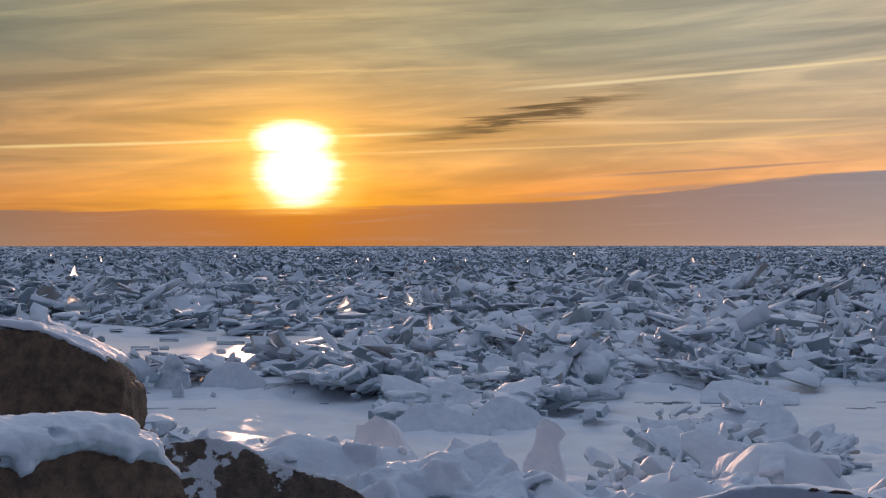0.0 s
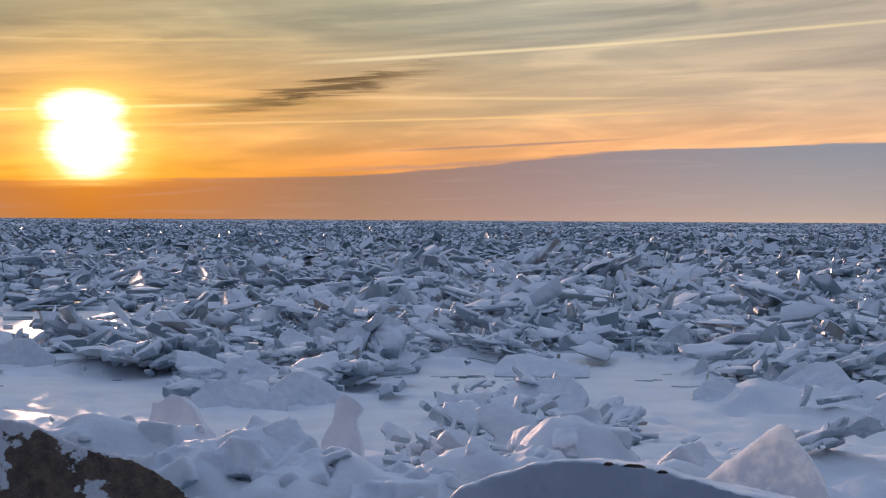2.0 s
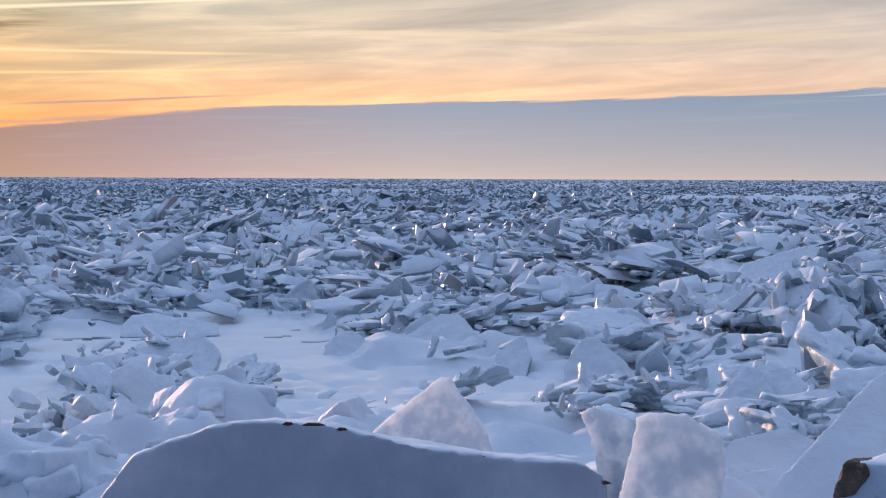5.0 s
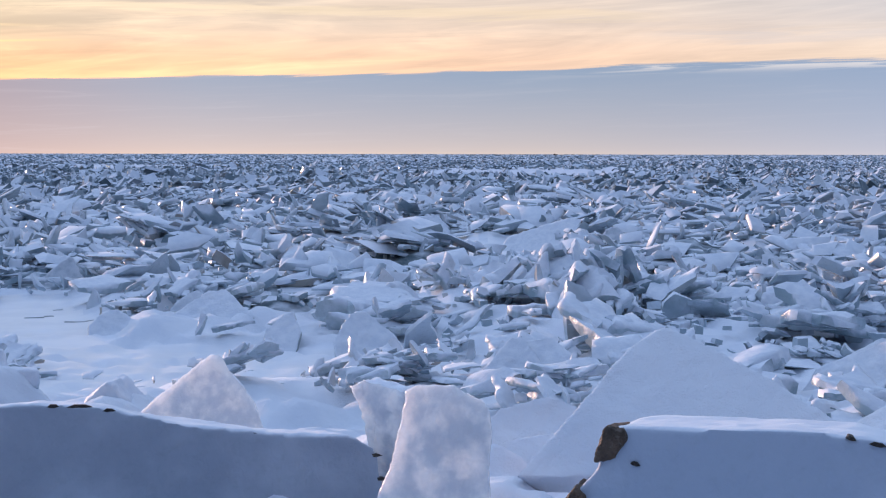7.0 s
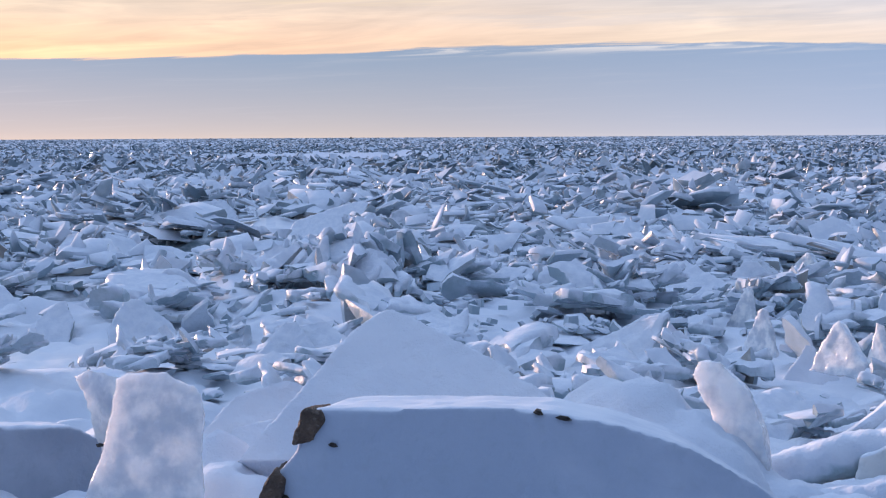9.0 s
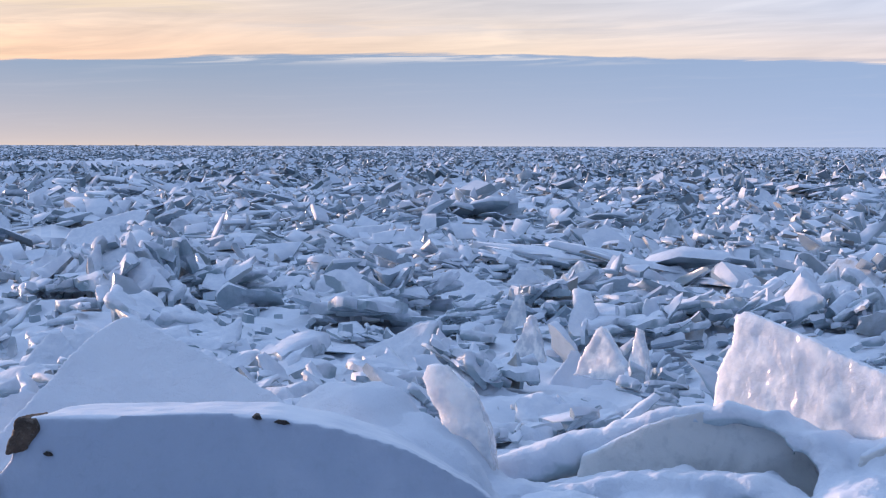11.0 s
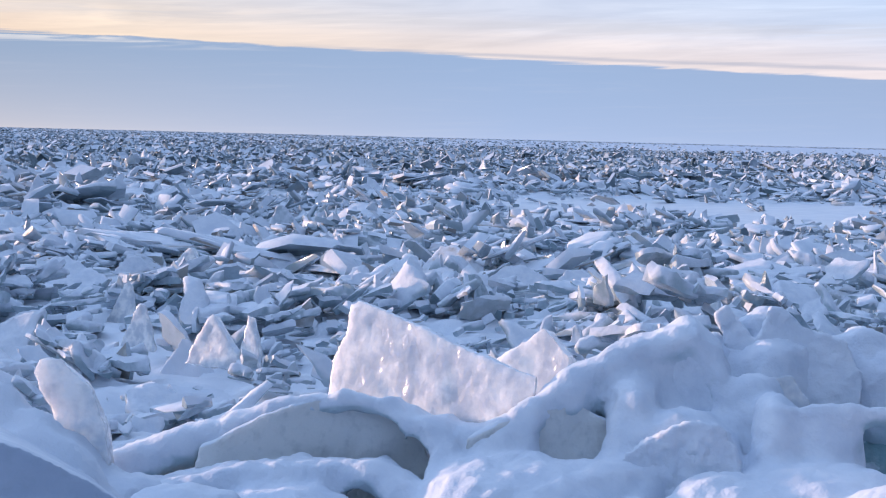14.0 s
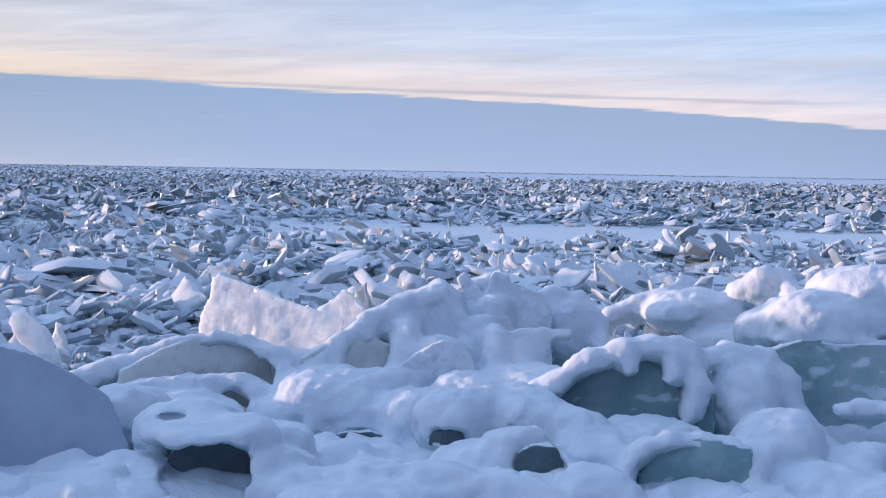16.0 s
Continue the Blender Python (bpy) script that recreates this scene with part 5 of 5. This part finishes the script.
def scatter(r0, r1, per_m2, size, spread, thick, steep, lift, lean_most=9.0):
    """Random plates between two ranges: places, sizes and turns."""
    n = int(0.5 * (A1 - A0) * (r1 * r1 - r0 * r0) * per_m2)
    r = np.sqrt(rng.uniform(r0 * r0, r1 * r1, n))
    a = rng.uniform(A0, A1, n)
    x, y = r * np.sin(a), r * np.cos(a)
    deg = np.degrees(a)
    keep = (rng.uniform(0, 1, n) < rubble_mask(x, y) ** 1.2) & (r > np.interp(deg, [-30, 5, 13, 15, 30, 36], [25, 24, 22.5, 21, 18.5, 13]) * np.where((deg > 5.5) & (deg < 13), 0.78, 1.0))
    if r0 < 90:
        for cx, cy, cw, ahead in CLEARINGS:
            d = math.hypot(cx, cy)
            along, side = (x * cx + y * cy) / d - d, np.abs(x * cy - y * cx) / d
            keep &= ~((side < cw * 0.5 + 0.15 + 0.3 * max(size - 0.8, 0)) & (along > -ahead - 0.4 * max(size - 0.8, 0)) & (along < 0.7))
    x, y = x[keep], y[keep]
    n = len(x)
    s = size * np.exp(rng.normal(0, spread, n))
    s = np.minimum(s, size * 2.6)
    th = np.minimum(thick * np.exp(rng.normal(0, 0.3, n)), s * (0.6 if thick < 0.5 else 1.1))
    pick = rng.uniform(0, 1, n)
    clump = soft(fbm(x * 0.11, y * 0.11, 2, 14), 0.3, 0.7)
    flat, mid = 0.66 - steep - 0.4 * clump, 0.92 - steep * 0.6 - 0.16 * clump
    tilt = np.where(pick < flat, np.abs(rng.normal(0, 0.16, n)), np.where(pick < mid, rng.uniform(0.2, 0.8, n), rng.uniform(0.7, 1.45, n)))
    tilt = np.minimum(tilt, lean_most)
    s = np.where(tilt > 0.8, s * 0.75, s)
    low = (np.degrees(np.arctan2(x, y)) > 57) & (np.hypot(x, y) > 38) & (np.hypot(x, y) < 66)
    s, tilt = np.where(low, s * 0.75, s), np.where(low, tilt * 0.6, tilt)
    z = ground_height(x, y) + (th * 0.3 if thick < 0.5 else th * 0.06) + s * np.sin(tilt) * 0.3 + rng.uniform(0, 1, n) ** 2 * lift
    way = 14 * fbm(x * 0.09, y * 0.09, 2, 33) + rng.normal(0, 0.55, n)
    return x, y, z, s, th, rotations(rng.uniform(0, 6.283, n), tilt, way)


def heap(name, spec, shapes, label, mat=None):
    """All plates of one belt as a single mesh."""
    x, y, z, s, th, rot = spec
    kind = rng.integers(0, len(shapes), len(x))
    vs, fs, base = [], [], 0
    for k, (v, f) in enumerate(shapes):
        idx = np.nonzero(kind == k)[0]
        if not len(idx):
            continue
        loc = v[None] * np.stack([s[idx], s[idx], th[idx]], 1)[:, None]
        w = np.einsum("nij,nvj->nvi", rot[idx], loc) + np.stack([x[idx], y[idx], z[idx]], 1)[:, None]
        vs.append(w.reshape(-1, 3))
        fs.append((f[None] + (np.arange(len(idx)) * len(v))[:, None, None] + base).reshape(-1, 3))
        base += len(idx) * len(v)
    ob = new(name, mesh_from(name, np.concatenate(vs), np.concatenate(fs), mat or M_FIELD, shapes is not FLAKES))
    if shapes is not FLAKES:
        crisp(ob.data)
    return tagged(ob, label, "ice rubble", kind="stuff")


near = scatter(13, 42, 1.1, 0.62, 0.45, 0.62, 0.03, 0.2)
order = np.argsort(-near[3] * (np.hypot(near[0], near[1]) < 38))
big, rest = order[:260], order[260:]
plates = [crisp(mesh_from("ice_plate", v, f, M_SLAB)) for v, f in ROUND]
points = [crisp(mesh_from("ice_shard", v, f, M_SLAB)) for v, f in SHARDS]
for i in big:
    ob = new("ice_plate", plates[int(i) % len(plates)])
    R = Matrix(near[5][i].tolist()).to_4x4()
    ob.matrix_world = Matrix.Translation((near[0][i], near[1][i], near[2][i])) @ R @ Matrix.Diagonal((near[3][i], near[3][i], near[4][i], 1))
    tagged(ob, "broken lake-ice plate with snow on its upper face", "ice plate", "loose plates of lake ice")
heap("ice_rubble", [q[rest] for q in near], CHIPPED, "broken plates of snowy lake ice heaped together")


def pile(m, places, n, label):
    """A heap of plates; each plate and splinter is a part."""
    ob = new("ice_pile")
    ob.matrix_world = m
    for i, (at, sharp) in enumerate(places):
        p = new("shard" if sharp else "plate", points[(n * 7 + i) % len(points)] if sharp else plates[(n * 5 + i) % len(plates)])
        p.parent, p.matrix_basis = ob, at
    return tagged(ob, label, "ice pile", "piles of plates on the lake")


layered = scatter(14, 45, 0.42, 1.6, 0.3, 1.6, 0.0, 0.05, 0.3)
nearest = np.argsort(np.hypot(layered[0], layered[1]))
for n, i in enumerate(nearest[:290]):
    pile(Matrix.Translation((layered[0][i], layered[1][i], layered[2][i])) @ Matrix(layered[5][i].tolist()).to_4x4() @ Matrix.Scale(layered[3][i] * np.interp(math.hypot(layered[0][i], layered[1][i]), [18, 30], [0.68, 0.95]), 4), PILES[n % len(PILES)], n,
         "pile of snowy lake-ice plates pushed over one another")
for n in range(20):
    px, py = 2.3 + 0.14 * n + rng.normal(0, 0.5), 17.6 + 0.3 * n + rng.normal(0, 0.4)
    pile(pose(px, py, level(px, py) + 0.04, 0, 0, 67 * n) @ Matrix.Scale(0.85 + 0.2 * (n % 3), 4), PILES[6 + n % 14], n, "tumbled heap of snowy ice plates near the shore")
heap("ice_piles", [q[nearest[290:]] for q in layered], PILES_FAR, "layered piles of ice plates pushed over one another")
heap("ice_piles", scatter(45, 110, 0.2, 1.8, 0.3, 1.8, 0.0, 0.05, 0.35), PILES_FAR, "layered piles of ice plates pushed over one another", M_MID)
heap("ice_crumbs", scatter(12, 24, 2.5, 0.2, 0.45, 0.2, 0.2, 0.2), ROUGH, "small crumbs of broken ice between the plates")
heap("ice_crumbs", scatter(24, 50, 2.3, 0.2, 0.45, 0.12, 0.2, 0.2), FLAKES, "small crumbs of broken ice between the plates")
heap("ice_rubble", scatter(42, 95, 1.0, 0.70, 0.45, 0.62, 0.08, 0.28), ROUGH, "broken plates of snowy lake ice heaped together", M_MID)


def splinters(r0, r1, per_m2, size):
    """Pointed pieces pushed up on end, mostly along the pressure ridges."""
    x, y, z, q, th, _ = scatter(r0, r1, per_m2, size, 0.35, size, 0.3, 0.1)
    ok = rng.uniform(0, 1, len(x)) < 0.25 + 0.75 * soft(fbm(x * 0.13, y * 0.13, 3, 8), 0.36, 0.6)
    x, y, q, th = x[ok], y[ok], q[ok], th[ok]
    n = len(x)
    z = ground_height(x, y) + q * 0.3
    turn = rotations(rng.uniform(-0.3, 0.3, n), 1.57 + rng.normal(0, 0.4, n), np.zeros(n))
    return x, y, z, q, th, rotations(rng.uniform(0, 6.283, n), np.zeros(n), np.zeros(n)) @ turn


heap("ice_shards", splinters(23, 95, 0.3, 0.6), SHARDS, "pointed ice shards pushed up on end in the rubble", M_WHITE)
heap("ice_shards", splinters(70, 420, 0.006, 0.8), SHARDS, "clear ice shards glinting in the low sun", M_GLASS)
heap("ice_shards", splinters(95, 260, 0.06, 0.85), SHARDS, "pointed ice shards pushed up on end in the rubble", M_WHITE)
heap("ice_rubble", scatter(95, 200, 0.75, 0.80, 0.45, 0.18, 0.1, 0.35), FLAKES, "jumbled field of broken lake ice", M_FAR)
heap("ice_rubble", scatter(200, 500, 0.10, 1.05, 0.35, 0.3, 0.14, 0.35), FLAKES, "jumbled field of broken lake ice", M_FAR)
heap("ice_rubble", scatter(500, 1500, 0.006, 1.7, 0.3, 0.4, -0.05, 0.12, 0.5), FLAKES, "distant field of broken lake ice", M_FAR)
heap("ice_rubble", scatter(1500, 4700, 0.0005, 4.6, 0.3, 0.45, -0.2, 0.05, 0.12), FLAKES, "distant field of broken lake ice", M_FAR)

# ---------- a vessel far out on the lake ----------
ship = new("vessel")
ship.matrix_world = pose(1480, 2015, 0.3, 0, 0, -36)
part("hull", prism([(-3.2, 0.2), (-3.4, 1.5), (3.6, 1.7), (2.8, 0.2)], 2.0, 0.05), M_FLECK, ship)
part("cabin", prism([(-1.8, 1.4), (-1.7, 3.0), (0.3, 3.0), (0.5, 1.4)], 1.6, 0.05), M_FLECK, ship)
tagged(ship, "tiny dark vessel on the far lake ice", "boat")
